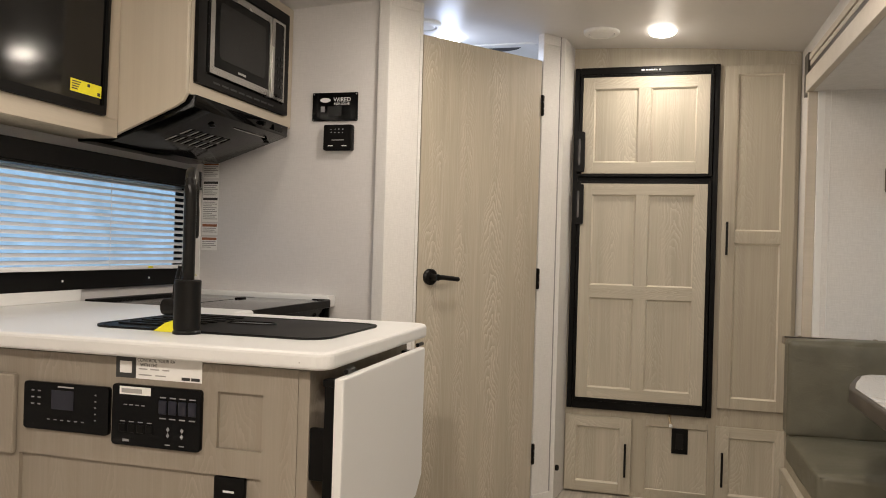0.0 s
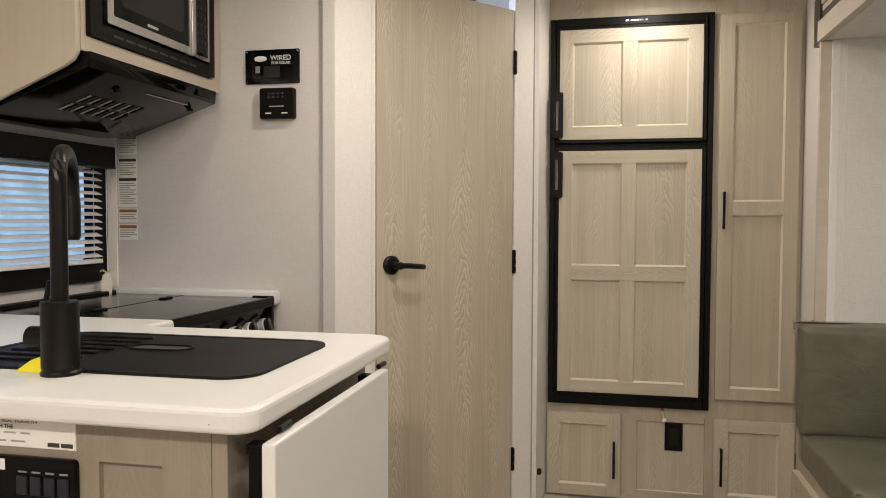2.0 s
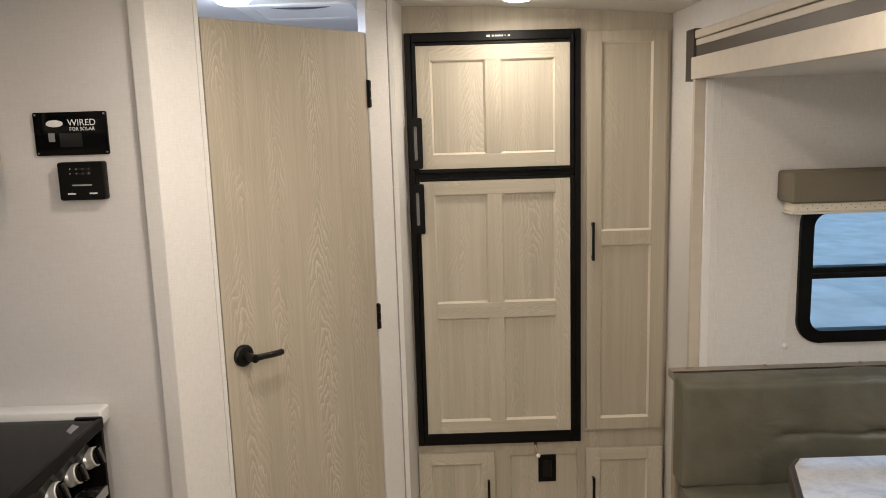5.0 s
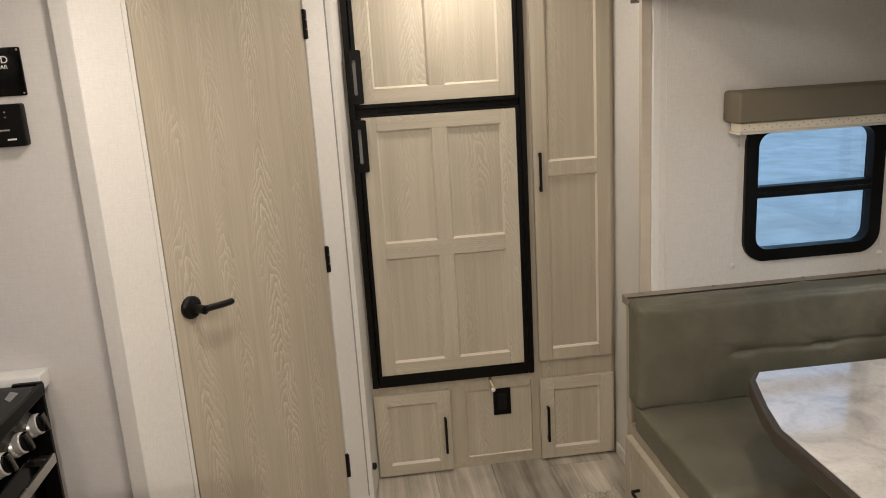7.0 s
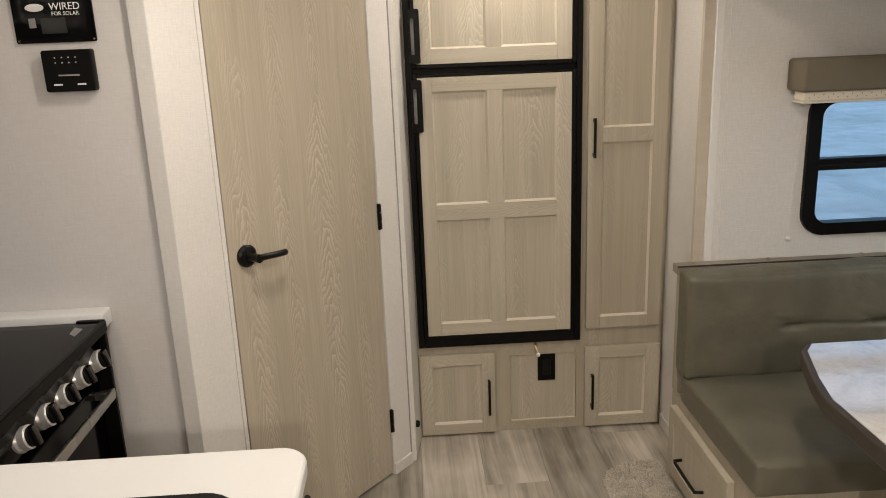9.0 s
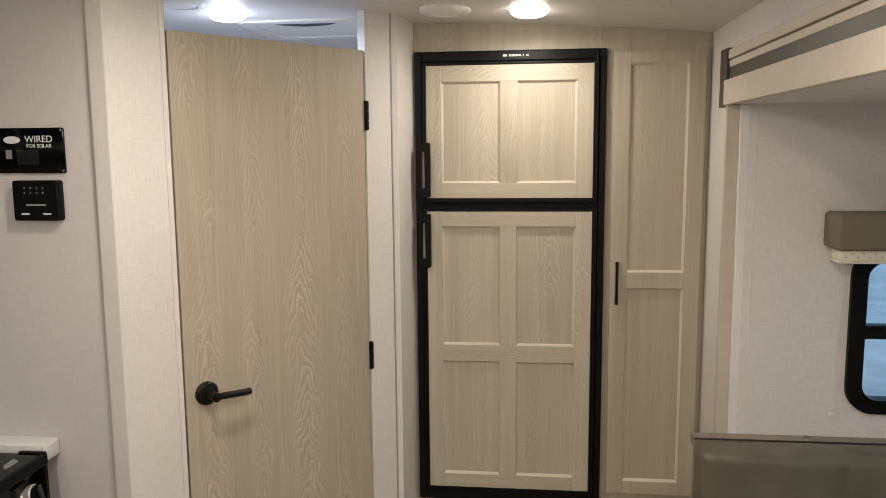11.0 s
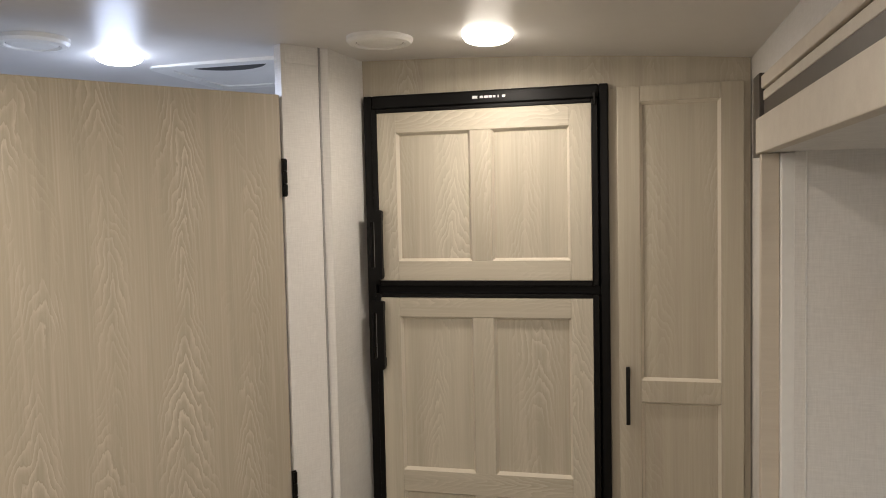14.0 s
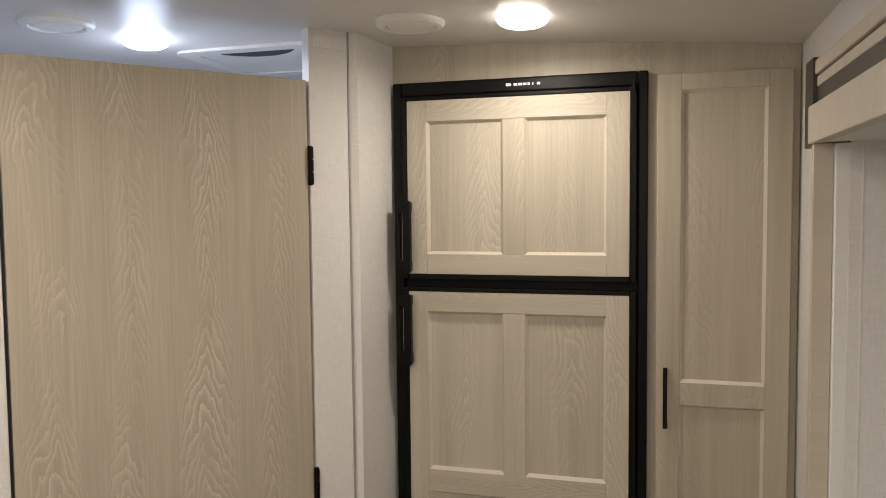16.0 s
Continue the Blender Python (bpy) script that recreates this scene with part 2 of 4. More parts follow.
def plank_vinyl():
    n = Nodes("grey_oak_plank_vinyl", 0.42)
    info = n.add("ShaderNodeObjectInfo")
    a = n.noise(n.coords((14, 0.9, 14)), 1.2, 5.0, 0.55, 0.5)
    b = n.noise(n.coords((150, 5, 150)), 1.0, 3.0)
    c = n.noise(n.coords((2.5, 2.0, 2)), 2.0, 3.0)
    mixv = n.math("ADD", n.math("ADD", n.math("MULTIPLY", a, 0.6), n.math("MULTIPLY", b, 0.1)), n.math("MULTIPLY", c, 0.3))
    col = n.ramp(mixv, [(0.37, (0.20, 0.178, 0.145)), (0.5, (0.41, 0.372, 0.315)), (0.62, (0.62, 0.58, 0.51))])
    tone = n.math("MULTIPLY_ADD", info.outputs["Random"], 0.5, 0.72)
    col = n.mix(1.0, col, n.add("ShaderNodeCombineXYZ", [(0, tone), (1, tone), (2, tone)]).outputs[0], "MULTIPLY")
    return n.out(col, b, 0.1, 0.0006)


def shag():
    n = Nodes("beige_shag", 0.95)
    v = n.noise(n.coords((1, 1, 1)), 160.0, 4.0)
    w = n.noise(n.coords((1, 1, 1)), 22.0, 3.0)
    col = n.ramp(n.math("ADD", n.math("MULTIPLY", v, 0.6), n.math("MULTIPLY", w, 0.4)), [(0.35, (0.33, 0.295, 0.24)), (0.65, (0.72, 0.675, 0.59))])
    return n.out(col, v, 0.6, 0.004)



def vinyl():
    """Soft upholstery vinyl: pores, slack creases, slight tone changes."""
    n = Nodes("olive_grey_vinyl", 0.46)
    n.bsdf.inputs["Specular IOR Level"].default_value = 0.4
    pores = n.add("ShaderNodeTexVoronoi", [("Vector", n.coords((1, 1, 1)))], Scale=620.0).outputs["Distance"]
    slack = n.noise(n.coords((7, 7, 12)), 1.3, 4.0, 0.55, 0.8)
    tone = n.noise(n.coords((1, 1, 1)), 9.0, 4.0)
    col = n.mix(n.ramp(tone, [(0.35, (0, 0, 0)), (0.65, (1, 1, 1))]), (0.112, 0.106, 0.077), (0.142, 0.133, 0.099))
    height = n.math("ADD", n.math("MULTIPLY", slack, 1.0), n.math("MULTIPLY", pores, 0.06))
    return n.out(col, height, 0.35, 0.012, n.math("MULTIPLY_ADD", tone, 0.2, 0.31))


VINYL = vinyl()
STONE, PLANK, SHAG = table_stone(), plank_vinyl(), shag()


# ---- builders ----
def box(bm, x0, x1, y0, y1, z0, z1, bevel=0.0, seg=2):
    """Adds a box to bm, its edges rounded by bevel."""
    vs = [bm.verts.new((x, y, z)) for z in (z0, z1) for x, y in ((x0, y0), (x1, y0), (x1, y1), (x0, y1))]
    fs = [(3, 2, 1, 0), (4, 5, 6, 7), (0, 1, 5, 4), (1, 2, 6, 5), (2, 3, 7, 6), (3, 0, 4, 7)]
    faces = [bm.faces.new([vs[i] for i in f]) for f in fs]
    if bevel > 0:
        edges = {e for f in faces for e in f.edges}
        bmesh.ops.bevel(bm, geom=list(edges), offset=bevel, segments=seg, affect="EDGES", profile=0.5)
    return bm


def boxed(x0, x1, y0, y1, z0, z1, bevel=0.0, seg=2):
    return box(bmesh.new(), x0, x1, y0, y1, z0, z1, bevel, seg)


def prism(points, lo, hi, axis="z", bevel=0.0, seg=2, rim_only=False):
    """A solid over a polygon; points are the two other axes in x, y, z order."""
    bm = bmesh.new()

    def at(p, h):
        return {"z": (p[0], p[1], h), "y": (p[0], h, p[1]), "x": (h, p[0], p[1])}[axis]
    a = [bm.verts.new(at(p, lo)) for p in points]
    b = [bm.verts.new(at(p, hi)) for p in points]
    bm.faces.new(a), bm.faces.new(b)
    for i in range(len(a)):
        j = (i + 1) % len(a)
        bm.faces.new((a[i], a[j], b[j], b[i]))
    bmesh.ops.recalc_face_normals(bm, faces=bm.faces)
    if bevel > 0:
        rims = [e for e in bm.edges if (e.verts[0] in a) == (e.verts[1] in a)] if rim_only else list(bm.edges)
        bmesh.ops.bevel(bm, geom=rims, offset=bevel, segments=seg, affect="EDGES", profile=0.5)
    return bm


def rounded(x0, x1, y0, y1, r, steps=6):
    """Outline of a rectangle with round corners."""
    pts = []
    for cx, cy, a0 in ((x1 - r, y1 - r, 0), (x0 + r, y1 - r, 90), (x0 + r, y0 + r, 180), (x1 - r, y0 + r, 270)):
        for i in range(steps + 1):
            a = radians(a0 + 90 * i / steps)
            pts.append((cx + r * math.cos(a), cy + r * math.sin(a)))
    return pts


def ring(outer, inner, lo, hi, axis="y"):
    """A flat rim between two outlines of equal length."""
    bm = bmesh.new()

    def at(p, h):
        return {"z": (p[0], p[1], h), "y": (p[0], h, p[1]), "x": (h, p[0], p[1])}[axis]
    rows = [[bm.verts.new(at(p, h)) for p in o] for o, h in ((outer, lo), (outer, hi), (inner, hi), (inner, lo))]
    k = len(outer)
    for r in range(4):
        s = rows[(r + 1) % 4]
        for i in range(k):
            j = (i + 1) % k
            bm.faces.new((rows[r][i], rows[r][j], s[j], s[i]))
    bmesh.ops.recalc_face_normals(bm, faces=bm.faces)
    return bm


def lathe(profile, steps=28, centre=(0, 0, 0), axis="z"):
    """A turned solid from (radius, height) pairs."""
    bm = bmesh.new()
    rows = []
    for r, h in profile:
        row = []
        for i in range(steps):
            a = 2 * math.pi * i / steps
            p = (r * math.cos(a), r * math.sin(a), h)
            if axis == "y":
                p = (p[0], -p[2], p[1])
            elif axis == "x":
                p = (p[2], p[0], p[1])
            row.append(bm.verts.new(Vector(p) + Vector(centre)))
        rows.append(row)
    for a, b in zip(rows, rows[1:]):
        for i in range(steps):
            j = (i + 1) % steps
            bm.faces.new((a[i], a[j], b[j], b[i]))
    bm.faces.new(rows[0]), bm.faces.new(rows[-1])
    bmesh.ops.recalc_face_normals(bm, faces=bm.faces)
    return bm


def tube(points, radius, steps=12):
    """A round bar along points."""
    bm = bmesh.new()
    pts = [Vector(p) for p in points]
    rows = []
    for i, p in enumerate(pts):
        way = (pts[min(i + 1, len(pts) - 1)] - pts[max(i - 1, 0)]).normalized()
        side = way.cross(Vector((0.31, 0.52, 0.8))).normalized()
        up = way.cross(side)
        rows.append([bm.verts.new(p + radius * (math.cos(2 * math.pi * k / steps) * side + math.sin(2 * math.pi * k / steps) * up)) for k in range(steps)])
    for a, b in zip(rows, rows[1:]):
        for i in range(steps):
            j = (i + 1) % steps
            bm.faces.new((a[i], a[j], b[j], b[i]))
    bm.faces.new(rows[0]), bm.faces.new(rows[-1])
    bmesh.ops.recalc_face_normals(bm, faces=bm.faces)
    return bm


def mesh_of(name, bm, material, smooth=False, crease=20):
    me = bpy.data.meshes.new(name)
    bm.to_mesh(me)
    bm.free()
    me.materials.append(material)
    if smooth:
        me.shade_smooth()
        me.set_sharp_from_angle(angle=radians(crease))
    return me


def thing(name, m, label, category, group="", kind=""):
    """An Empty at the pose m, on which parts are hung."""
    ob = new(name)
    ob.empty_display_size = 0.05
    ob.matrix_basis = m
    return tagged(ob, label, category, group, kind)


def part(name, bm, material, parent, label="", smooth=True, crease=20):
    ob = new(name, mesh_of(name, bm, material, smooth, crease))
    ob.parent = parent
    return tagged(ob, label)


def solid(name, bm, material, label, category, group="", kind="", smooth=True, base=None):
    """A thing of one mesh; its origin at base."""
    if base:
        bmesh.ops.translate(bm, verts=bm.verts, vec=-Vector(base))
    ob = new(name, mesh_of(name, bm, material, smooth))
    if base:
        ob.location = base
    return tagged(ob, label, category, group, kind)


def setting(name, bm, material, label, category="", smooth=False):
    return solid(name, bm, material, label, category or name.split("_")[0], kind="structure", smooth=smooth)


def lettering(text, size, m, material, parent, name="lettering"):
    """Built-in-font writing as a mesh under parent, facing -y of its place."""
    cu = bpy.data.curves.new("words", "FONT")
    cu.body, cu.size, cu.align_x, cu.align_y, cu.extrude = text, size, "CENTER", "CENTER", 0.0003
    tmp = new("words", cu)
    bpy.context.view_layer.update()
    me = bpy.data.meshes.new_from_object(tmp.evaluated_get(bpy.context.evaluated_depsgraph_get()))
    bpy.data.objects.remove(tmp)
    me.materials.clear()
    me.materials.append(material)
    ob = new(name, me)
    ob.parent, ob.matrix_basis = parent, m
    return ob


def handle_bar(parent, x, z0, z1, y=0.0, out=0.028, material=None):
    """A slim upright pull with two feet; y is the face that it sits on."""
    bm = boxed(x - 0.005, x + 0.005, y - out, y - out + 0.008, z0, z1, 0.002)
    for z in (z0 + 0.004, z1 - 0.016):
        box(bm, x - 0.004, x + 0.004, y - out + 0.007, y, z, z + 0.012)
    return part("handle", bm, material or SATIN, parent, "slim dark bronze pull")


def bead(x0, x1, z0, z1, front, back, width):
    """A sloping moulding round a sunk panel that faces -y."""
    bm = bmesh.new()
    rims = []
    for inset, y in ((0.0, front), (width, back), (0.0, back)):
        rims.append([bm.verts.new((x, y, z)) for x, z in ((x0 + inset, z0 + inset), (x1 - inset, z0 + inset), (x1 - inset, z1 - inset), (x0 + inset, z1 - inset))])
    for a, b in ((0, 1), (1, 2), (2, 0)):
        for k in range(4):
            bm.faces.new((rims[a][k], rims[a][(k + 1) % 4], rims[b][(k + 1) % 4], rims[b][k]))
    bmesh.ops.recalc_face_normals(bm, faces=bm.faces)
    return bm


def shaker(name, parent, x0, x1, z0, z1, panels, y=0.0, thick=0.022, label="", upright=None, cross=None):
    """A framed cupboard door facing -y: stiles, rails and sunk panels. panels: x0, x1, z0, z1."""
    upright, cross = upright or WOOD, cross or WOOD_H
    door = part(name, boxed(x0 + 0.01, x1 - 0.01, y - thick + 0.014, y - 0.001, z0 + 0.01, z1 - 0.01), upright, parent, label)
    xs = sorted({round(p[0], 3) for p in panels} | {round(p[1], 3) for p in panels})
    zs = sorted({round(p[2], 3) for p in panels} | {round(p[3], 3) for p in panels})
    edges = [x0] + xs + [x1]
    front = y - thick
    for i in range(0, len(edges), 2):
        outer = i in (0, len(edges) - 2)
        if outer:
            part("stile", boxed(edges[i], edges[i + 1], front, y - 0.002, z0, z1, 0.0015), upright, door)
        else:
            for k in range(0, len(zs), 2):
                part("stile", boxed(edges[i], edges[i + 1], front + 0.0006, y - 0.002, zs[k], zs[k + 1], 0.0012), upright, door)
    levels = [z0] + zs + [z1]
    for i in range(0, len(levels), 2):
        part("rail", boxed(xs[0], xs[-1], front + 0.0003, y - 0.002, levels[i], levels[i + 1], 0.0012), cross, door)
    for a, b, c, d in panels:
        part("panel", boxed(a - 0.004, b + 0.004, front + 0.013, y - 0.0012, c - 0.004, d + 0.004), upright, door)
        part("bead", bead(a, b, c, d, front + 0.001, front + 0.0125, 0.0065), PALEWOOD, door)
    return door


# ---- setting ----
RIGHT, LEFT, REAR, FAR = 0.595, -1.80, -1.7, 4.35
STOVE_Y, FRONT_Y = 2.765, 3.612


def crowned(x0, x1, y0, y1, thick=0.04, steps=24):
    pts = [(x0 + (x1 - x0) * i / steps, ceiling_z(x0 + (x1 - x0) * i / steps)) for i in range(steps + 1)]
    pts += [(x, z + thick) for x, z in reversed(pts)]
    bm = prism(pts, y0, y1, "y")
    return bm


setting("ceiling", crowned(LEFT - 0.05, RIGHT + 0.05, REAR - 0.05, FAR + 0.05), CEIL, "gently crowned off-white vinyl ceiling", smooth=True)
floor = setting("floor", box(boxed(LEFT - 0.05, RIGHT + 0.05, REAR - 0.05, FAR + 0.05, -0.06, -0.006), RIGHT + 0.05, 1.5, 0.71, 3.265, -0.06, -0.006), PLANK, "grey oak look vinyl plank floor")

# left outer wall with the kitchen window opening
WY0, WY1, WZ0, WZ1 = 1.02, 2.69, 0.965, 1.35
wl = bmesh.new()
for a, b, c, d in ((REAR - 0.05, WY0, 0, 2.1), (WY1, FAR + 0.05, 0, 2.1), (WY0, WY1, 0, WZ0), (WY0, WY1, WZ1, 2.1)):
    box(wl, LEFT - 0.05, LEFT, a, b, c - 0.05, d)
setting("wall_left", wl, LINEN_GREY, "grey linen-look outer wall beside the kitchen")
# wall behind the range
setting("wall_stove", boxed(LEFT, -1.012, STOVE_Y, STOVE_Y + 0.035, -0.05, 2.1), LINEN_GREY, "pale grey linen wall panel behind the range")
# right outer wall, open to the slide-out
SY0, SY1, STOP = 0.75, 3.262, 1.895
wr = bmesh.new()
for a, b, c, d in ((REAR - 0.05, SY0, -0.05, 2.1), (SY1 + 0.0, FAR + 0.05, -0.05, 2.1), (SY0, SY1, STOP, 2.1)):
    box(wr, RIGHT, RIGHT + 0.05, a, b, c, d)
setting("wall_right", wr, LINEN, "white linen-look wall around the slide-out opening")
# never in view; its dark wood is chosen to weaken fill and reflections
setting("wall_rear", boxed(LEFT - 0.05, RIGHT + 0.05, REAR - 0.05, REAR, -0.05, 2.1), TAUPE, "unseen plain rear wall, dark taupe to cut bounced light")
setting("wall_front", boxed(LEFT - 0.05, RIGHT + 0.05, FAR, FAR + 0.05, -0.05, 2.1), LINEN, "plain white bathroom end wall")

# bathroom corner: slanted panels each side of the door, 45 degrees
DOOR = pose(-0.883, 2.853, 0, rz=50.5)
DW = 0.622
diag = thing("wall_corner_1", DOOR, "white linen pilaster beside the bathroom door", "wall", kind="structure")
part("panel", boxed(-0.150, -0.002, 0.0, 0.035, 0, 2.075), LINEN, diag)
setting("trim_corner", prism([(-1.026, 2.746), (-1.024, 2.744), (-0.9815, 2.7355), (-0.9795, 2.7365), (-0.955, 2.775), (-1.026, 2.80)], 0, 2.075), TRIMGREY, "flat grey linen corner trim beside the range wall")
setting("trim_wall_joint", boxed(LEFT, LEFT + 0.022, STOVE_Y - 0.006, STOVE_Y - 0.0005, 0.905, 2.0, 0.001), WHITE, "thin white joint strip in the kitchen corner")
part("top_trim", boxed(-0.146, -0.018, -0.003, 0.0, 2.006, 2.06, 0.001), LINEN, diag)
# near-black strip painted in for the shade inside the door's edge gap
part("shadow_gap", boxed(-0.0025, 0.0045, 0.012, 0.03, 0.0, 2.0), PRINT_SHADE, diag)
part("door_bead", boxed(-0.016, -0.003, -0.004, 0.0, 0.0, 2.06, 0.001), LINEN, diag)
diag2 = thing("wall_corner_2", DOOR, "white linen pilaster at the door's hinge side", "wall", kind="structure")
part("panel", boxed(DW + 0.004, DW + 0.105, 0.0, 0.035, 0, 2.075), LINEN, diag2)
part("joint_strip", boxed(DW + 0.102, DW + 0.107, -0.0025, 0.03, 0, 2.075, 0.001), PRINT_SHEEN, diag2)
part("top_trim", boxed(DW + 0.012, DW + 0.10, -0.004, 0.0, 2.0, 2.03, 0.001), LINEN, diag2)
part("baseboard", boxed(DW + 0.004, DW + 0.104, -0.008, 0.0, 0, 0.045, 0.002), LINEN, diag2)
# return panel from the slanted corner to the refrigerator front
setting("wall_return", prism([(-0.424, 3.417), (-0.402, 3.425), (-0.378, FRONT_Y), (-0.42, FRONT_Y), (-0.448, 3.448)], 0, 2.075), LINEN, "white linen return beside the refrigerator")
setting("wall_bath_side", boxed(-0.45, -0.42, 3.45, FAR, 0, 2.075), LINEN, "white bathroom side wall")

# slide-out shell
SX, SYE, SZ = 1.47, 3.225, 1.7435
setting("wall_slide_end", boxed(0.615, SX, SYE, SYE + 0.04, -0.05, 0.862), LINEN, "white linen slide-out end wall below the window")
WX0, WX1, W0, W1 = 0.905, 1.395, 0.872, 1.345
we = bmesh.new()
box(we, 0.615, WX0 + 0.03, SYE, SYE + 0.04, 0.862, 1.9)
box(we, WX1 - 0.03, SX + 0.04, SYE, SYE + 0.04, 0.862, 1.9)
box(we, WX0 + 0.03, WX1 - 0.03, SYE, SYE + 0.04, 1.32, 1.9)
box(we, WX0 + 0.03, WX1 - 0.03, SYE, SYE + 0.04, 0.862, 0.905)
setting("wall_slide_window", we, LINEN, "white linen slide-out end wall around the window")
wo = bmesh.new()
for a, b, c, d in ((SY0 - 0.04, 2.0, -0.05, 1.9), (2.95, SYE, -0.05, 1.9), (2.0, 2.95, -0.05, 0.9), (2.0, 2.95, 1.37, 1.9)):
    box(wo, SX, SX + 0.04, a, b, c, d)
setting("wall_slide_outer", wo, LINEN, "white linen slide-out long wall")
setting("wall_slide_near", boxed(0.655, SX + 0.04, SY0 - 0.04, SY0, -0.05, 1.9), LINEN, "plain white slide-out end wall")
setting("ceiling_slide", boxed(0.576, SX + 0.04, SY0, SYE + 0.03, SZ, SZ + 0.03), LINEN, "white linen slide-out ceiling")
setting("trim_slide_corner", boxed(0.634, 0.637, SYE - 0.003, SYE, 0.75, SZ, 0.001), WHITE, "thin white panel joint bead in the slide-out")
jamb = thing("trim_slide_jamb", pose(0, 0, 0), "pale wood jamb at the slide-out opening", "trim", kind="structure")
part("jamb_board", boxed(0.557, 0.590, 3.236, 3.256, 0.0, 1.742, 0.001), CREAM, jamb)
part("jamb_edge", boxed(0.5905, 0.618, 3.226, 3.256, 0.0, 1.742, 0.003), WHITE, jamb)
setting("baseboard", boxed(RIGHT - 0.007, RIGHT - 0.0005, 3.27, 3.585, 0.0, 0.05, 0.001), LINEN, "thin white base strip")

# slide-out fascia along the opening
fascia = thing("slide_fascia", pose(0, 0, 0), "cream wood fascia with a brown band over the slide-out", "fascia", kind="structure")
part("upper_moulding", boxed(0.560, RIGHT, SY0, SY1 - 0.004, 1.868, 1.894, 0.003), CREAM, fascia)
part("lower_moulding", boxed(0.564, RIGHT, SY0, SY1 - 0.004, 1.846, 1.865, 0.002), CREAM, fascia)
part("brown_band", boxed(0.5655, RIGHT, SY0, SY1 - 0.004, 1.809, 1.847, 0.001), BROWN, fascia, "dark brown band")
part("bottom_board", boxed(0.55, 0.574, SY0, SY1 - 0.004, 1.742, 1.81, 0.002), CREAM, fascia)
part("end_cap", boxed(0.557, RIGHT - 0.0005, SY1 - 0.003, SY1 + 0.072, 1.738, 1.9, 0.001), DARKEDGE, fascia, "dark brown fascia end cap")

# outdoors
# added screen: hides the bright horizon and gives the blind its pale blue
setting("backdrop_wall", boxed(-7.2, -7.0, -12, 16, -0.7, 3.2), BACKDROP, "pale blue-grey backdrop added outside the kitchen window")
setting("ground", boxed(-60, 60, -60, 60, -0.75, -0.7), CONCRETE, "pale wet concrete lot outside the windows")


# ---- refrigerator wall ----
base = pose(0, FRONT_Y, 0)
surround = thing("refrigerator_surround", base, "taupe wood face frame around the refrigerator", "cabinet")
part("top_rail", boxed(-0.392, RIGHT - 0.002, -0.002, 0.018, 1.935, 2.06), FRAMEWOOD, surround)
part("left_stile", boxed(-0.392, -0.37, -0.001, 0.018, 0.0, 1.94), FRAMEWOOD, surround)
part("middle_stile", boxed(0.25, 0.30, -0.001, 0.018, 0.0, 1.94), FRAMEWOOD, surround)
part("right_stile", boxed(0.57, RIGHT - 0.002, -0.001, 0.018, 0.0, 1.94), FRAMEWOOD, surround)
part("middle_rail", boxed(-0.37, 0.57, 0.0, 0.018, 0.35, 0.44), FRAMEWOOD, surround)
part("back_panel", boxed(-0.392, RIGHT - 0.002, 0.62, 0.64, 0.0, 2.0), FRAMEWOOD, surround)
part("toe_rail", boxed(-0.37, 0.57, 0.0005, 0.018, 0.0, 0.04), FRAMEWOOD, surround)

fridge = thing("refrigerator", pose(0, FRONT_Y, 0.386), "black-framed two-door refrigerator with wood door panels", "refrigerator")
fz = 0.386
bm = bmesh.new()
box(bm, -0.372, -0.348, -0.022, 0.02, 0, 1.947 - fz, 0.003)
box(bm, 0.238, 0.261, -0.022, 0.02, 0, 1.947 - fz, 0.003)
part("trim_frame", bm, BLACK, fridge)
part("top_grille", boxed(-0.348, 0.238, -0.024, 0.02, 1.912 - fz, 1.947 - fz, 0.004), BLACK, fridge)
part("bottom_rail", boxed(-0.348, 0.238, -0.022, 0.02, 0, 0.038, 0.004), BLACK, fridge)
part("body", boxed(-0.35, 0.24, 0.0, 0.58, 0.0, 1.55), BLACK, fridge)
for (z0, z1), rows_ in (((1.461, 1.9), [(1.512, 1.847)]), ((0.438, 1.416), [(0.954, 1.365), (0.486, 0.896)])):
    pan = [(a, b, c - fz, d - fz) for c, d in rows_ for a, b in ((-0.282, -0.086), (-0.031, 0.166))]
    leaf = shaker("door", fridge, -0.333, 0.220, z0 - fz, z1 - fz, pan, y=-0.010, thick=0.020, label="washed wood refrigerator door panel")
    edge_bm = bmesh.new()
    for x0, x1, a, b in ((-0.347, -0.3335, z0 - 0.012, z1 + 0.01), (0.2205, 0.236, z0 - 0.012, z1 + 0.01)):
        box(edge_bm, x0, x1, -0.032, -0.006, a - fz, b - fz, 0.002)
    for a, b in ((z0 - 0.014, z0 - 0.0005), (z1 + 0.0005, z1 + 0.011)):
        box(edge_bm, -0.333, 0.22, -0.031, -0.006, a - fz, b - fz, 0.002)
    part("door_edge", edge_bm, BLACK, leaf)
    h0, h1 = (1.466, 1.648) if z0 > 1 else (1.228, 1.410)
    hb = ring(rounded(-0.356, -0.317, h0 - fz, h1 - fz, 0.006, 3), rounded(-0.348, -0.336, h0 + 0.03 - fz, h1 - 0.03 - fz, 0.004, 3), -0.064, -0.050)
    for a in (h0 + 0.004, h1 - 0.028):
        box(hb, -0.352, -0.322, -0.051, -0.024, a - fz, a + 0.024 - fz)
    part("handle", hb, BLACK, leaf, "chunky black pull handle")
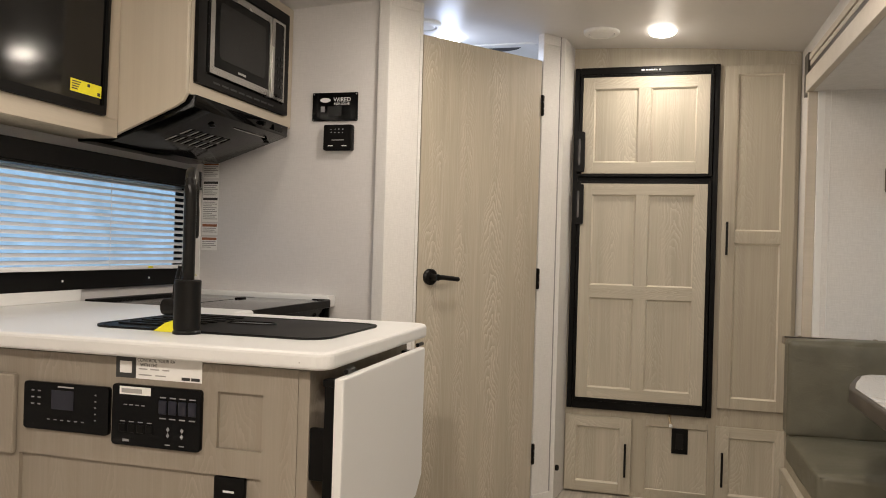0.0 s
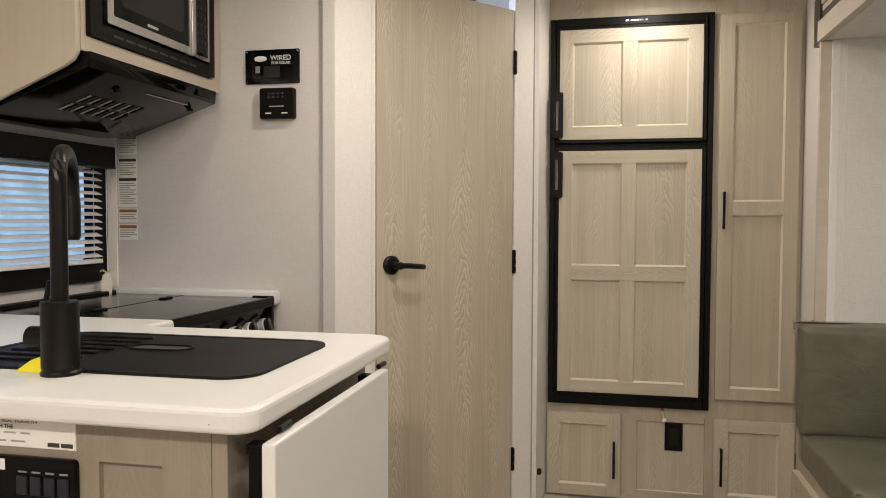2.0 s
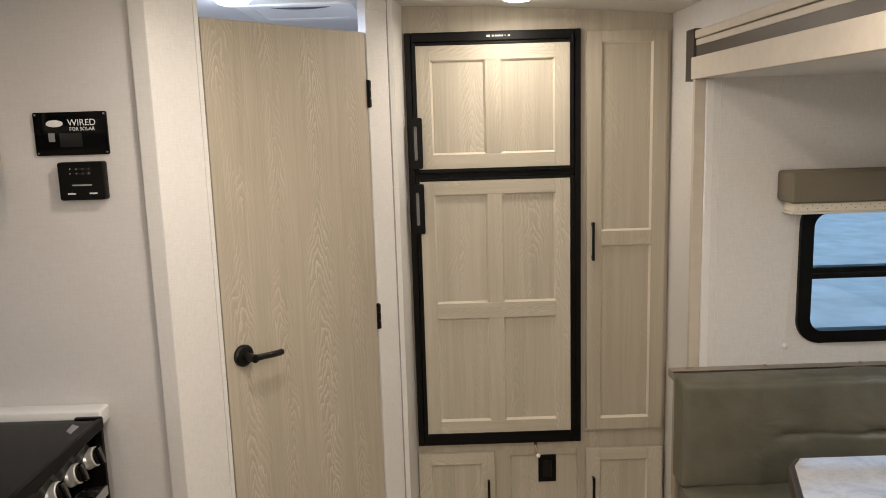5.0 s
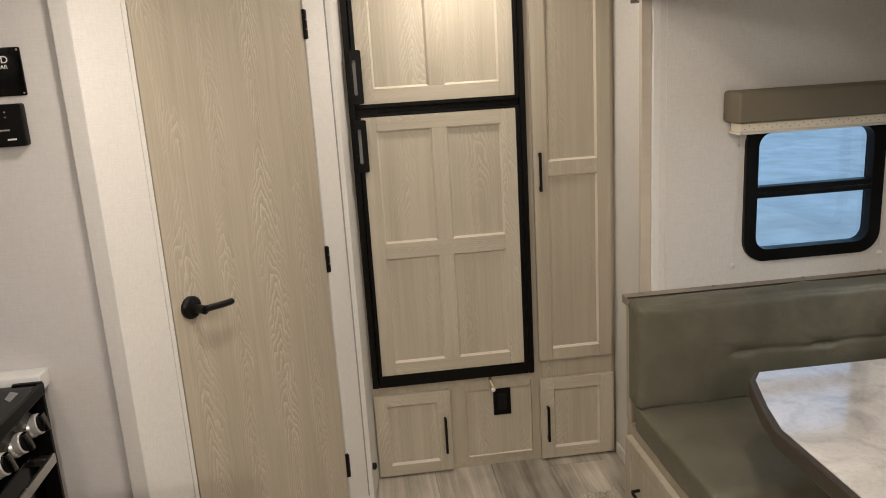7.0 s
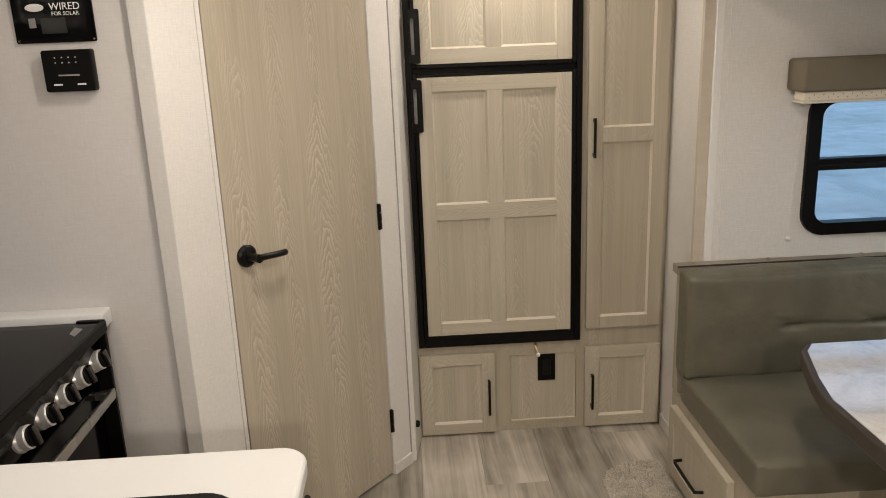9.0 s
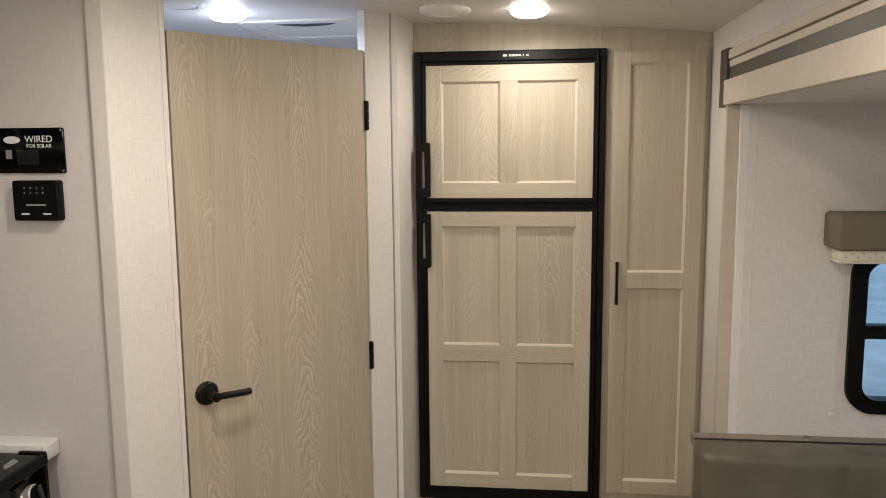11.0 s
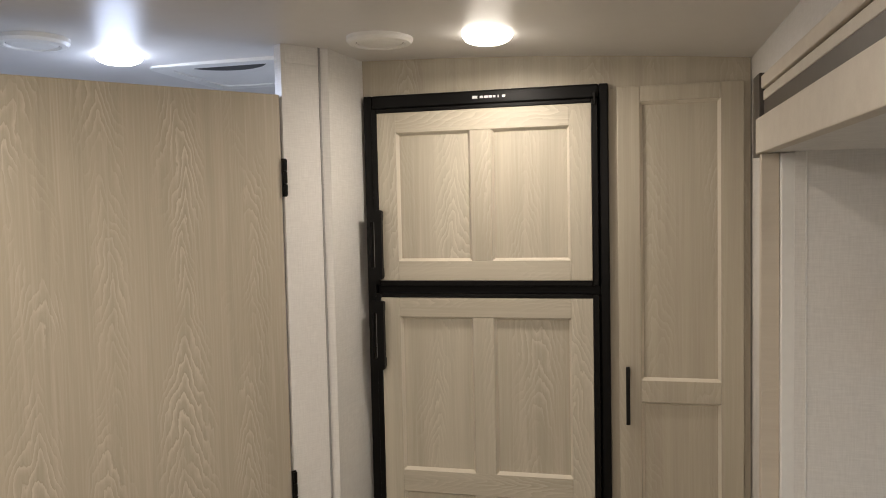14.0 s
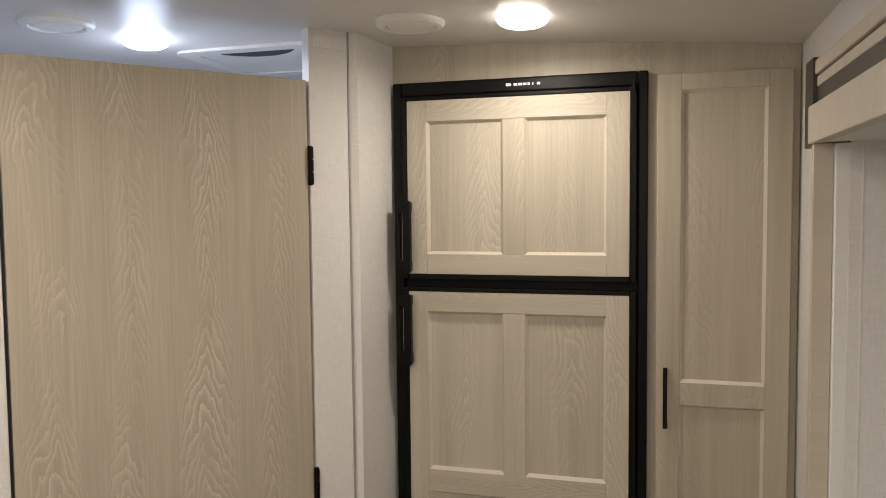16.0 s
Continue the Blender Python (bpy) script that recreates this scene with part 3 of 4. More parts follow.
    # light grey strip paints the gloss that shows through the handle's slot
    part("handle_recess", boxed(-0.3475, -0.3365, -0.0345, -0.0325, h0 + 0.028 - fz, h1 - 0.028 - fz), PRINT_SHEEN, leaf, "grey strip painted as the sheen in the pull's slot")
part("hinge_pin", lathe([(0.004, 1.895 - fz), (0.004, 1.925 - fz)], 10, (0.229, -0.034, 0)), SATIN, fridge)
bars = bmesh.new()
for i, w in enumerate((0.009, 0.010, 0.009, 0.006, 0.003, 0.008)):
    x = -0.058 + i * 0.0115
    box(bars, x, x + w, -0.0248, -0.0242, 1.9265 - fz, 1.9325 - fz)
box(bars, -0.077, -0.064, -0.0248, -0.0242, 1.926 - fz, 1.933 - fz)
part("maker_mark", bars, WHITEPRINT, fridge, smooth=False)

pantry = thing("pantry_cabinet", pose(0, FRONT_Y, 0.433), "tall narrow washed-wood pantry cabinet, closed", "cabinet")
part("body", boxed(0.285, 0.585, 0.0, 0.55, 0.0, 1.49), FRAMEWOOD, pantry)
pd = shaker("door", pantry, 0.282, 0.575, 0.0, 1.502, [(0.336, 0.523, 0.779, 1.464), (0.336, 0.523, 0.046, 0.725)], y=-0.001, upright=FRAMEWOOD, cross=FRAMEWOOD)
handle_bar(pd, 0.303, 1.105 - 0.433, 1.250 - 0.433, y=-0.021)

for nm, x0, x1, px0, px1, hx in (("base_cabinet", -0.373, -0.078, -0.325, -0.130, -0.103), ("base_cabinet", 0.281, 0.580, 0.336, 0.522, 0.308)):
    unit = thing(nm, pose(0, FRONT_Y, 0.004), "small washed-wood base cabinet under the refrigerator wall, closed", "cabinet", "base cabinets under the refrigerator")
    part("body", boxed(x0 + 0.01, x1 - 0.015, 0.019, 0.5, 0.0, 0.33), FRAMEWOOD, unit)
    dr = shaker("door", unit, x0, x1, 0.006, 0.348, [(px0, px1, 0.05, 0.302)], y=-0.001)
    handle_bar(dr, hx, 0.09, 0.24, y=-0.021)
access = thing("access_panel", pose(0, FRONT_Y, 0.02), "fixed washed-wood panel between base cabinets", "panel")
part("panel", boxed(-0.02, 0.252, 0.011, 0.016, 0.01, 0.32), WOOD, access)
part("left_stile", boxed(-0.078, -0.014, 0.0, 0.017, 0.0, 0.332, 0.001), FRAMEWOOD, access)
part("rail", boxed(-0.014, 0.248, 0.0003, 0.017, 0.306, 0.332, 0.001), FRAMEWOOD, access)
part("bottom_rail", boxed(-0.014, 0.248, 0.0003, 0.017, 0.0, 0.018, 0.001), FRAMEWOOD, access)
part("bead", bead(-0.014, 0.248, 0.018, 0.306, 0.001, 0.0105, 0.0045), PALEWOOD, access)
outlet = thing("power_outlet", pose(0.132, FRONT_Y + 0.011, 0.266), "black power outlet on the wood panel", "outlet")
part("cover", boxed(-0.035, 0.035, -0.007, 0.0, -0.056, 0.056, 0.002), BLACK, outlet)
part("socket", boxed(-0.017, 0.017, -0.010, -0.006, -0.034, 0.034, 0.002), SATIN, outlet)
stop = thing("door_catch", pose(0.086, FRONT_Y, 0.372), "brass door catch with a white tip", "catch")
part("stem", tube([(0, 0, 0.006), (-0.002, -0.02, 0.0), (0.003, -0.034, -0.018), (0.005, -0.04, -0.026)], 0.0052), BRASS, stop)
part("tip", lathe([(0.005, -0.007), (0.008, -0.003), (0.008, 0.004), (0.004, 0.008)], 12, (0.005, -0.042, -0.030)), WHITE, stop, "white rubber tip")


# ---- bathroom door ----
door = thing("door_1", DOOR, "closed washed-ash veneer bathroom door with black lever", "door", kind="structure")
DTOP = 1.925
part("leaf", boxed(0.005, DW - 0.002, 0.002, 0.034, 0.012, DTOP, 0.002), DOORWOOD, door)
lever = part("lever_rose", lathe([(0.032, 0.0), (0.032, 0.008), (0.026, 0.013), (0.013, 0.016), (0.012, 0.045), (0.0125, 0.06)], 28, (0.062, 0.002, 0.985), "y"), SATIN, door, "black lever handle rose")
path = [(0.062, -0.052, 0.985), (0.085, -0.054, 0.985), (0.12, -0.054, 0.982), (0.152, -0.051, 0.979), (0.164, -0.046, 0.978)]
part("lever", tube(path, 0.0095), SATIN, lever)
for z in (1.685, 0.934, 0.175):
    hb = boxed(DW - 0.003, DW + 0.008, -0.004, 0.002, z, z + 0.09, 0.001)
    for k in range(3):
        box(hb, DW - 0.0005, DW + 0.0075, -0.0085, -0.0035, z + 0.002 + k * 0.0295, z + 0.0285 + k * 0.0295)
    part("hinge", hb, SATIN, door, "dark bronze hinge")
stopper = thing("door_stop", pose(-0.3975, 3.452, 0.14, rz=82), "dark bumper at the pilaster's edge", "door stop")
part("bumper", lathe([(0.013, 0), (0.013, 0.010), (0.009, 0.014), (0.003, 0.015)], 18, (0, 0, 0), "y"), SATIN, stopper)


# ---- ceiling fixtures ----
def puck_lamp(x, y, cool):
    z = ceiling_z(x)
    t = thing("ceiling_lamp", pose(x, y, z), "round white puck lamp, lit, on the ceiling", "ceiling lamp", "round puck lamps")
    part("base", lathe([(0.050, 0.004), (0.050, -0.004), (0.02, -0.005)], 36), WHITE, t)
    part("diffuser", lathe([(0.056, 0.001), (0.0555, -0.006), (0.050, -0.014), (0.038, -0.020), (0.020, -0.0235), (0.004, -0.0245)], 36), DIFFUSER_COOL if cool else DIFFUSER, t, "glowing domed diffuser")


# the lamp at y -0.35 is added fill, built as a puck like the rest
for i, (lx, ly, watts, side, colour) in enumerate(LAMPS):
    puck_lamp(lx, ly, i == 1)
for x, y in ((-0.24, 3.337), (-0.962, 3.10)):
    t = thing("ceiling_vent", pose(x, y, ceiling_z(x)), "round white plastic ceiling vent", "ceiling vent", "round ceiling vents")
    part("rim", lathe([(0.076, 0.004), (0.076, -0.008), (0.070, -0.014), (0.058, -0.0155), (0.054, -0.009)], 40), WHITE, t)
    part("cap", lathe([(0.052, -0.004), (0.052, -0.011), (0.044, -0.0145), (0.004, -0.0155)], 36), WHITE, t)
    part("gap", lathe([(0.056, 0.0), (0.056, -0.010)], 36), PRINT_SHEEN, t)
rv = thing("roof_vent", pose(-0.74, 3.67, ceiling_z(-0.74)), "square white bathroom roof vent, lid ajar", "roof vent")
part("garnish", ring(rounded(-0.20, 0.20, -0.20, 0.20, 0.04), rounded(-0.155, 0.155, -0.155, 0.155, 0.03), -0.008, 0.002, "z"), WHITE, rv)
part("lid", prism(rounded(-0.156, 0.156, -0.156, 0.156, 0.03), -0.004, -0.001), WHITE, rv)
# no opening is cut: a flat dark lens paints the shadowed gap
slot = [(-0.09, -0.135)] + [(-0.09 + 0.21 * k / 10, -0.135 + 0.055 * math.sin(math.pi * k / 10) ** 0.7) for k in range(1, 10)] + [(0.12, -0.135), (0.09, -0.15), (-0.06, -0.15)]
part("gap", prism(slot, -0.0055, -0.0035), PRINT_SHADE, rv, "flat dark shape painted as the shaded gap beside the lid", smooth=False)


# ---- kitchen peninsula ----
pen = thing("kitchen_peninsula", pose(-1.2, 1.36, 0), "grey taupe kitchen peninsula cabinet with recessed panels", "cabinet")
PX = -1.2
px = lambda x: x - PX
part("end_panel", boxed(px(-0.652), px(-0.628), -0.0005, 0.60, 0.0, 0.85, 0.002), TAUPE, pen)
part("carcass", boxed(px(LEFT + 0.002), px(-0.655), 0.028, 0.60, 0.0, 0.848), TAUPE, pen)
fr = bmesh.new()
for x0, x1, z0, z1 in ((LEFT + 0.002, -0.6525, 0.797, 0.85), (-1.30, -0.826, 0.632, 0.797), (-0.727, -0.6525, 0.0, 0.797), (LEFT + 0.002, -1.30, 0.0, 0.797),
                       (-0.826, -0.727, 0.632, 0.685), (-1.30, -0.727, 0.0, 0.10)):
    box(fr, px(x0), px(x1), 0.0, 0.027, z0, z1)
part("face_frame", fr, TAUPE, pen, smooth=False)
part("recessed_panel", boxed(px(-0.83), px(-0.72), 0.010, 0.0275, 0.68, 0.80), TAUPE, pen)
part("lower_panel", boxed(px(-1.305), px(-0.72), 0.010, 0.0275, 0.09, 0.64), TAUPE, pen)
part("side_cover", boxed(px(-1.60), px(-1.306), -0.014, -0.0005, 0.63, 0.80, 0.004), TAUPE, pen)

worktop = prism([(LEFT + 0.002, 1.318)] + [(-0.608 + 0.035 * math.sin(radians(a)), 1.353 - 0.035 * math.cos(radians(a))) for a in range(0, 91, 15)]
                + [(-0.623 + 0.05 * math.cos(radians(a)), 1.945 + 0.05 * math.sin(radians(a))) for a in range(0, 91, 15)]
                + [(-1.165, 1.995), (-1.165, 2.105), (LEFT + 0.002, 2.105)], 0.858, 0.893, bevel=0.009, seg=3, rim_only=True)
ct = thing("worktop", pose(-1.2, 1.7, 0.852), "white solid-surface worktop with rounded edges", "worktop")
bmesh.ops.translate(worktop, verts=worktop.verts, vec=(1.2, -1.7, -0.852))
part("slab", worktop, SOLID, ct, smooth=False)
part("backsplash", boxed(LEFT + 1.2, LEFT + 1.2 + 0.014, -0.6, 0.405, 0.041, 0.08, 0.003), SOLID, ct)
chip = part("chip_mark", lathe([(0.002, 0), (0.001, 0.0008)], 8, (0.568, -0.3815, 0.020), "y"), PRINT_SHEEN, ct)
side = thing("worktop_strip", pose(-1.5, 2.735, 0.86), "white solid-surface strip behind the range", "worktop")
part("slab", boxed(LEFT + 1.502, -1.180 + 1.5, -0.032, 0.029, 0.0, 0.046, 0.008, 3), SOLID, side)

# folded leaf at the peninsula's end
leaf = thing("folding_leaf", pose(-0.60, 1.62, 0.842), "white folding worktop leaf hanging down on black brackets", "folding shelf")
leafm = prism([(-0.272, 0.0), (0.262, 0.0), (0.262, -0.32), (0.215, -0.365), (-0.272, -0.365)], 0.026, 0.046, "x", 0.004)
part("board", leafm, SOLID, leaf)
for y in (-0.264, 0.205):
    b = boxed(0.004, 0.0255, y, y + 0.022, -0.33, -0.012, 0.002)
    box(b, 0.001, 0.0252, y - 0.002, y + 0.024, -0.018, -0.004, 0.002)
    box(b, -0.026, 0.004, y + 0.004, y + 0.018, -0.20, -0.10, 0.002)
    part("bracket", b, BLACK, leaf, "black folding bracket")
    hinge = part("hinge", lathe([(0.005, -0.02), (0.005, 0.02)], 12, (0, 0, 0), "y"), SATIN, leaf)
    hinge.location = (0.030, y + 0.06, 0.006)

# sink cover and tap
sinkc = thing("sink_cover", pose(-0.952, 1.670, 0.893), "charcoal sink with a ridged drainer cover", "sink")
part("rim", ring(rounded(-0.293, 0.293, -0.187, 0.187, 0.06), rounded(-0.280, 0.280, -0.174, 0.174, 0.05), 0.0, 0.005, "z"), SINKMAT, sinkc)
part("cover", prism(rounded(-0.281, 0.281, -0.175, 0.175, 0.05), 0.001, 0.004), SINKMAT, sinkc, smooth=False)
for k in range(7):
    part("ridge", prism(rounded(-0.25, -0.07, -0.135 + k * 0.042, -0.119 + k * 0.042, 0.007, 3), 0.004, 0.0085, bevel=0.002, rim_only=True), SINKMAT, sinkc)
part("finger_slot", prism(rounded(-0.055, 0.065, 0.012, 0.062, 0.024, 6), 0.0042, 0.0048), BLACKGLASS, sinkc)
part("slot_lip", ring(rounded(-0.059, 0.069, 0.008, 0.066, 0.028, 6), rounded(-0.055, 0.065, 0.012, 0.062, 0.024, 6), 0.004, 0.0065, "z"), SINKMAT, sinkc)

tap = thing("kitchen_tap", pose(-0.972, 1.468, 0.893), "tall matt black pull-down kitchen tap", "tap")
part("base_flange", lathe([(0.030, 0.0), (0.030, 0.005), (0.026, 0.009)], 28), SATIN, tap)
part("body", lathe([(0.027, 0.008), (0.0285, 0.012), (0.0285, 0.114), (0.027, 0.1165), (0.0145, 0.117)], 28), SATIN, tap)
arc = [(0, 0, 0.11), (0, 0, 0.30)] + [(-0.041 * (1 - math.cos(radians(a))), 0.068 * (1 - math.cos(radians(a))), 0.304 + 0.052 * math.sin(radians(a))) for a in range(0, 181, 15)] + [(-0.082, 0.136, 0.28)]
part("spout", tube(arc, 0.0132, 16), SATIN, tap)
part("spray_head", lathe([(0.0135, 0.285), (0.0148, 0.27), (0.0148, 0.215), (0.012, 0.208)], 20, (-0.082, 0.136, 0)), SATIN, tap)
kn = part("handle_barrel", lathe([(0.018, -0.012), (0.0185, 0.02), (0.016, 0.035)], 22, (-0.052, 0.012, 0.055), "x"), SATIN, tap)
part("handle_lever", tube([(-0.045, 0.016, 0.07), (-0.045, 0.02, 0.10), (-0.038, 0.026, 0.145)], 0.0045), SATIN, kn)
tag = solid("price_tag", prism([(-1.052, 0.8945), (-0.9995, 0.8945), (-0.9995, 0.922), (-1.022, 0.914)], 1.462, 1.4632, "y"), YELLOW, "small yellow paper tag under the tap", "tag")


# control panels on the peninsula's front
def key_panel(name, x0, x1, z0, z1, label, marks):
    t = thing(name, pose((x0 + x1) / 2, 1.36, (z0 + z1) / 2), label, "control panel")
    w, h = (x1 - x0) / 2, (z1 - z0) / 2
    part("faceplate", prism(rounded(-w, w, -h, h, 0.008, 4), -0.010, 0.0, "y", 0.001), BLACKGLASS, t)
    marks(t, w, h)
    return t


def marks_a(t, w, h):
    part("display", boxed(-0.035, 0.02, -0.0108, -0.010, -0.005, 0.035), BLUEPRINT, t)
    for i in range(3):
        for k in range(2):
            part("key_mark", boxed(-w + 0.02 + k * 0.016, -w + 0.027 + k * 0.016, -0.0106, -0.010, 0.03 - i * 0.014, 0.0325 - i * 0.014), INKPALE, t)
    for i in range(6):
        part("key_mark", boxed(-0.045 + i * 0.017, -0.038 + i * 0.017, -0.0106, -0.010, -0.028, -0.026), INKPALE, t)
    for i in range(5):
        part("key_mark", boxed(w - 0.034, w - 0.030, -0.0106, -0.010, 0.03 - i * 0.013, 0.0325 - i * 0.013), INKPALE, t)
    part("maker_mark", boxed(-0.02, 0.02, -0.0106, -0.010, h - 0.009, h - 0.006), PRINT_SHEEN, t)


def marks_b(t, w, h):
    for i in range(4):
        part("rocker", boxed(0.008 + i * 0.0225, 0.026 + i * 0.0225, -0.013, -0.009, 0.008, 0.036, 0.002), BLUEPRINT, t)
        part("key_mark", boxed(0.010 + i * 0.0225, 0.024 + i * 0.0225, -0.0106, -0.010, 0.040, 0.0425), INKPALE, t)
        part("key_mark", boxed(0.010 + i * 0.0225, 0.024 + i * 0.0225, -0.0106, -0.010, -0.002, 0.0005), INKPALE, t)
        part("key", boxed(-0.085 + i * 0.021, -0.068 + i * 0.021, -0.012, -0.009, -0.035, -0.018, 0.002), BLACK, t)
        part("key_mark", boxed(-0.082 + i * 0.021, -0.071 + i * 0.021, -0.0106, -0.010, -0.014, -0.012), INKPALE, t)
        part("key_mark", boxed(-0.075 + i * 0.014, -0.067 + i * 0.014, -0.0106, -0.010, 0.020, 0.022), INKPALE, t)
    for x in (0.03, 0.062):
        for z in (-0.034, -0.022):
            part("arrow", prism([(x - 0.004, z), (x, z + 0.005), (x + 0.004, z), (x, z - 0.005)], -0.0108, -0.010, "y"), INKPALE, t)
        part("key_mark", boxed(x - 0.006, x + 0.006, -0.0106, -0.010, -0.054, -0.052), INKPALE, t)
    part("maker_mark", boxed(-0.075, -0.06, -0.0106, -0.010, -0.054, -0.049), INKPALE, t)
    part("sticker", boxed(-0.085, -0.012, -0.0108, -0.010, h - 0.020, h - 0.004), PAPER, t, "white sticker strip")
    part("sticker_print", boxed(-0.080, -0.032, -0.0112, -0.0108, h - 0.017, h - 0.008), PRINT_SHEEN, t)


key_panel("control_panel", -1.283, -1.071, 0.688, 0.788, "black glass thermostat and radio panel", marks_a)
key_panel("control_panel", -1.063, -0.857, 0.674, 0.798, "black tank monitor and light switch panel", marks_b)
note = thing("app_label", pose(-0.962, 1.36, 0.832), "black and white printed app notice", "label")
part("black_field", boxed(-0.10, -0.052, -0.002, 0.0, -0.022, 0.022), PRINT_SHADE, note)
part("white_field", boxed(-0.052, 0.10, -0.002, 0.0, -0.022, 0.022), PAPER, note)
part("white_square", boxed(-0.09, -0.062, -0.003, -0.002, -0.012, 0.012), PAPER, note)
lettering("CONTROL YOUR RV", 0.0095, pose(-0.005, -0.0024, 0.016, 90), PRINT_SHADE, note)
lettering("WITH THE", 0.0085, pose(-0.022, -0.0024, 0.0065, 90), PRINT_SHADE, note)
for i, (x, w) in enumerate(((-0.045, 0.02), (-0.018, 0.02), (0.010, 0.016), (-0.045, 0.03), (-0.006, 0.024))):
    z = -0.003 - 0.012 * (i // 3)
    part("print_line", boxed(x, x + w, -0.0027, -0.002, z, z + 0.0025), PRINT_SHEEN, note)
for x in (0.055, 0.077):
    part("print_block", boxed(x, x + 0.019, -0.0027, -0.002, -0.019, -0.013), PRINT_SHADE, note)
sock = thing("usb_socket", pose(-0.795, 1.362, 0.600), "small black socket on the peninsula", "socket")
part("cover", boxed(-0.034, 0.034, -0.004, 0.008, -0.03, 0.03, 0.003), BLACK, sock)
part("mark", boxed(-0.012, 0.012, -0.005, -0.004, 0.0, 0.004), WHITEPRINT, sock)


# ---- range, hood, microwave: fronts face +x ----
RANGE = pose(-1.178, 2.11, 0, rz=90)
rg = thing("gas_range", RANGE, "black gas range with a folding glass lid", "range")
RW = 0.585
part("body", boxed(0.0, RW, 0.0605, 0.60, 0.0, 0.862), BLACK, rg)
part("side_trim", boxed(RW - 0.010, RW + 0.003, -0.004, 0.065, 0.30, 0.893, 0.002), BLACK, rg)
part("glass_lid", boxed(0.008, RW - 0.006, 0.004, 0.30, 0.880, 0.889, 0.003), BLACKGLASS, rg, "black glass lid, front half")
part("rear_lid", boxed(0.008, RW - 0.006, 0.304, 0.56, 0.880, 0.890, 0.003), BLACKGLASS, rg, "black glass lid, rear half")
part("lid_hinge_rail", boxed(0.0, RW, 0.56, 0.60, 0.862, 0.899, 0.003), BLACK, rg)
for x in (0.12, 0.44):
    part("lid_hinge", boxed(x, x + 0.05, 0.292, 0.312, 0.889, 0.894, 0.002), BLACK, rg)
part("lid_edge", boxed(0.0, RW, -0.008, 0.005, 0.862, 0.891, 0.003), BLACK, rg)
cp = prism([(0.004, 0.868), (0.07, 0.868), (0.07, 0.735), (0.040, 0.735)], 0.0, RW, "x", 0.002)
fascia_r = part("control_fascia", cp, BLACKGLASS, rg)
for i in range(5):
    x = RW - 0.048 - i * 0.098
    k = part("knob", lathe([(0.0285, 0.0), (0.0285, 0.006), (0.026, 0.012), (0.0255, 0.026), (0.023, 0.028)], 30, (0, 0, 0), "y"), KNOBSTEEL, fascia_r, "chrome ring control knob")
    k.matrix_basis = pose(x, 0.0235, 0.797, rx=-15)
    part("knob_face", lathe([(0.0215, 0.024), (0.0215, 0.030), (0.020, 0.0315)], 24, (0, 0, 0), "y"), BLACK, k, "black knob face")
    part("knob_grip", boxed(-0.007, 0.007, -0.044, -0.028, -0.0225, 0.0225, 0.003), DARKCHROME, k)
od = part("oven_door", boxed(0.006, RW - 0.012, 0.030, 0.06, 0.20, 0.728, 0.004), BLACKGLASS, rg)
oh = boxed(0.03, RW - 0.03, -0.016, -0.004, 0.688, 0.716, 0.004)
for x in (0.03, RW - 0.055):
    box(oh, x, x + 0.025, -0.006, 0.032, 0.692, 0.712, 0.003)
part("oven_handle", oh, STEEL, od, "brushed steel oven handle")
part("lower_drawer", boxed(0.006, RW - 0.012, 0.034, 0.06, 0.03, 0.19, 0.004), BLACK, rg)
logo = part("glass_mark", prism([(0.48, 0.03), (0.53, 0.03), (0.545, 0.055), (0.50, 0.05)], 0.8891, 0.8893), INKPALE, rg)

HOOD = pose(-1.372, 2.085, 1.40, rz=90)
hd = thing("range_hood", HOOD, "black range hood with a slotted filter", "range hood")
HW = 0.62
hp = [(0.0, 0.148), (0.004, 0.108), (0.30, 0.006), (0.44, 0.006), (0.44, 0.148)]
part("shell", prism(hp, 0.0, HW, "x", 0.003), BLACKGLASS, hd)
for i in range(2):
    for k in range(12):
        y = 0.09 + i * 0.055
        x = 0.16 + k * 0.022
        s = part("filter_slot", boxed(-0.004, 0.004, -0.022, 0.022, -0.0012, 0.0), BLACK if k % 2 else PRINT_SHEEN, hd)
        s.matrix_basis = pose(x, y + 0.05, 0.108 - (y + 0.046) * 0.3446 - 0.0012, rx=-19)
part("light_lens", prism([(0.044, 0.0965), (0.048, 0.0950), (0.046, 0.0905), (0.042, 0.0920)], 0.30, 0.52, "x"), STEEL, hd, "thin bright lens strip")
for kx in (0.19, 0.56):
    part("filter_clip", lathe([(0.011, 0.0), (0.010, 0.008), (0.005, 0.011)], 14, (kx, 0.06, 0.078)), BLACK, hd)
part("front_switch", boxed(0.50, 0.57, -0.003, 0.004, 0.118, 0.138, 0.001), BLACKGLASS, hd)
part("knob", lathe([(0.008, 0), (0.008, 0.008), (0.006, 0.010)], 16, (0.42, 0.0, 0.128), "y"), BLACKGLASS, hd)

mc = thing("microwave_cabinet", pose(-1.392, 2.08, 1.42, rz=90), "cream washed-wood overhead cabinet around the microwave", "cabinet")
MH = 0.60
part("front_rail", boxed(0.0, 0.683, 0.0, 0.018, 0.130, 0.168, 0.001), CABWOOD_H, mc)
part("front_top", boxed(0.0, 0.683, 0.0, 0.018, 0.54, MH - 0.005), CABWOOD_H, mc)
part("front_stile", boxed(0.0, 0.020, 0.0, 0.018, 0.168, 0.54), CABWOOD, mc)
part("end_stile", boxed(0.622, 0.683, 0.0, 0.018, 0.168, 0.54), CABWOOD, mc)
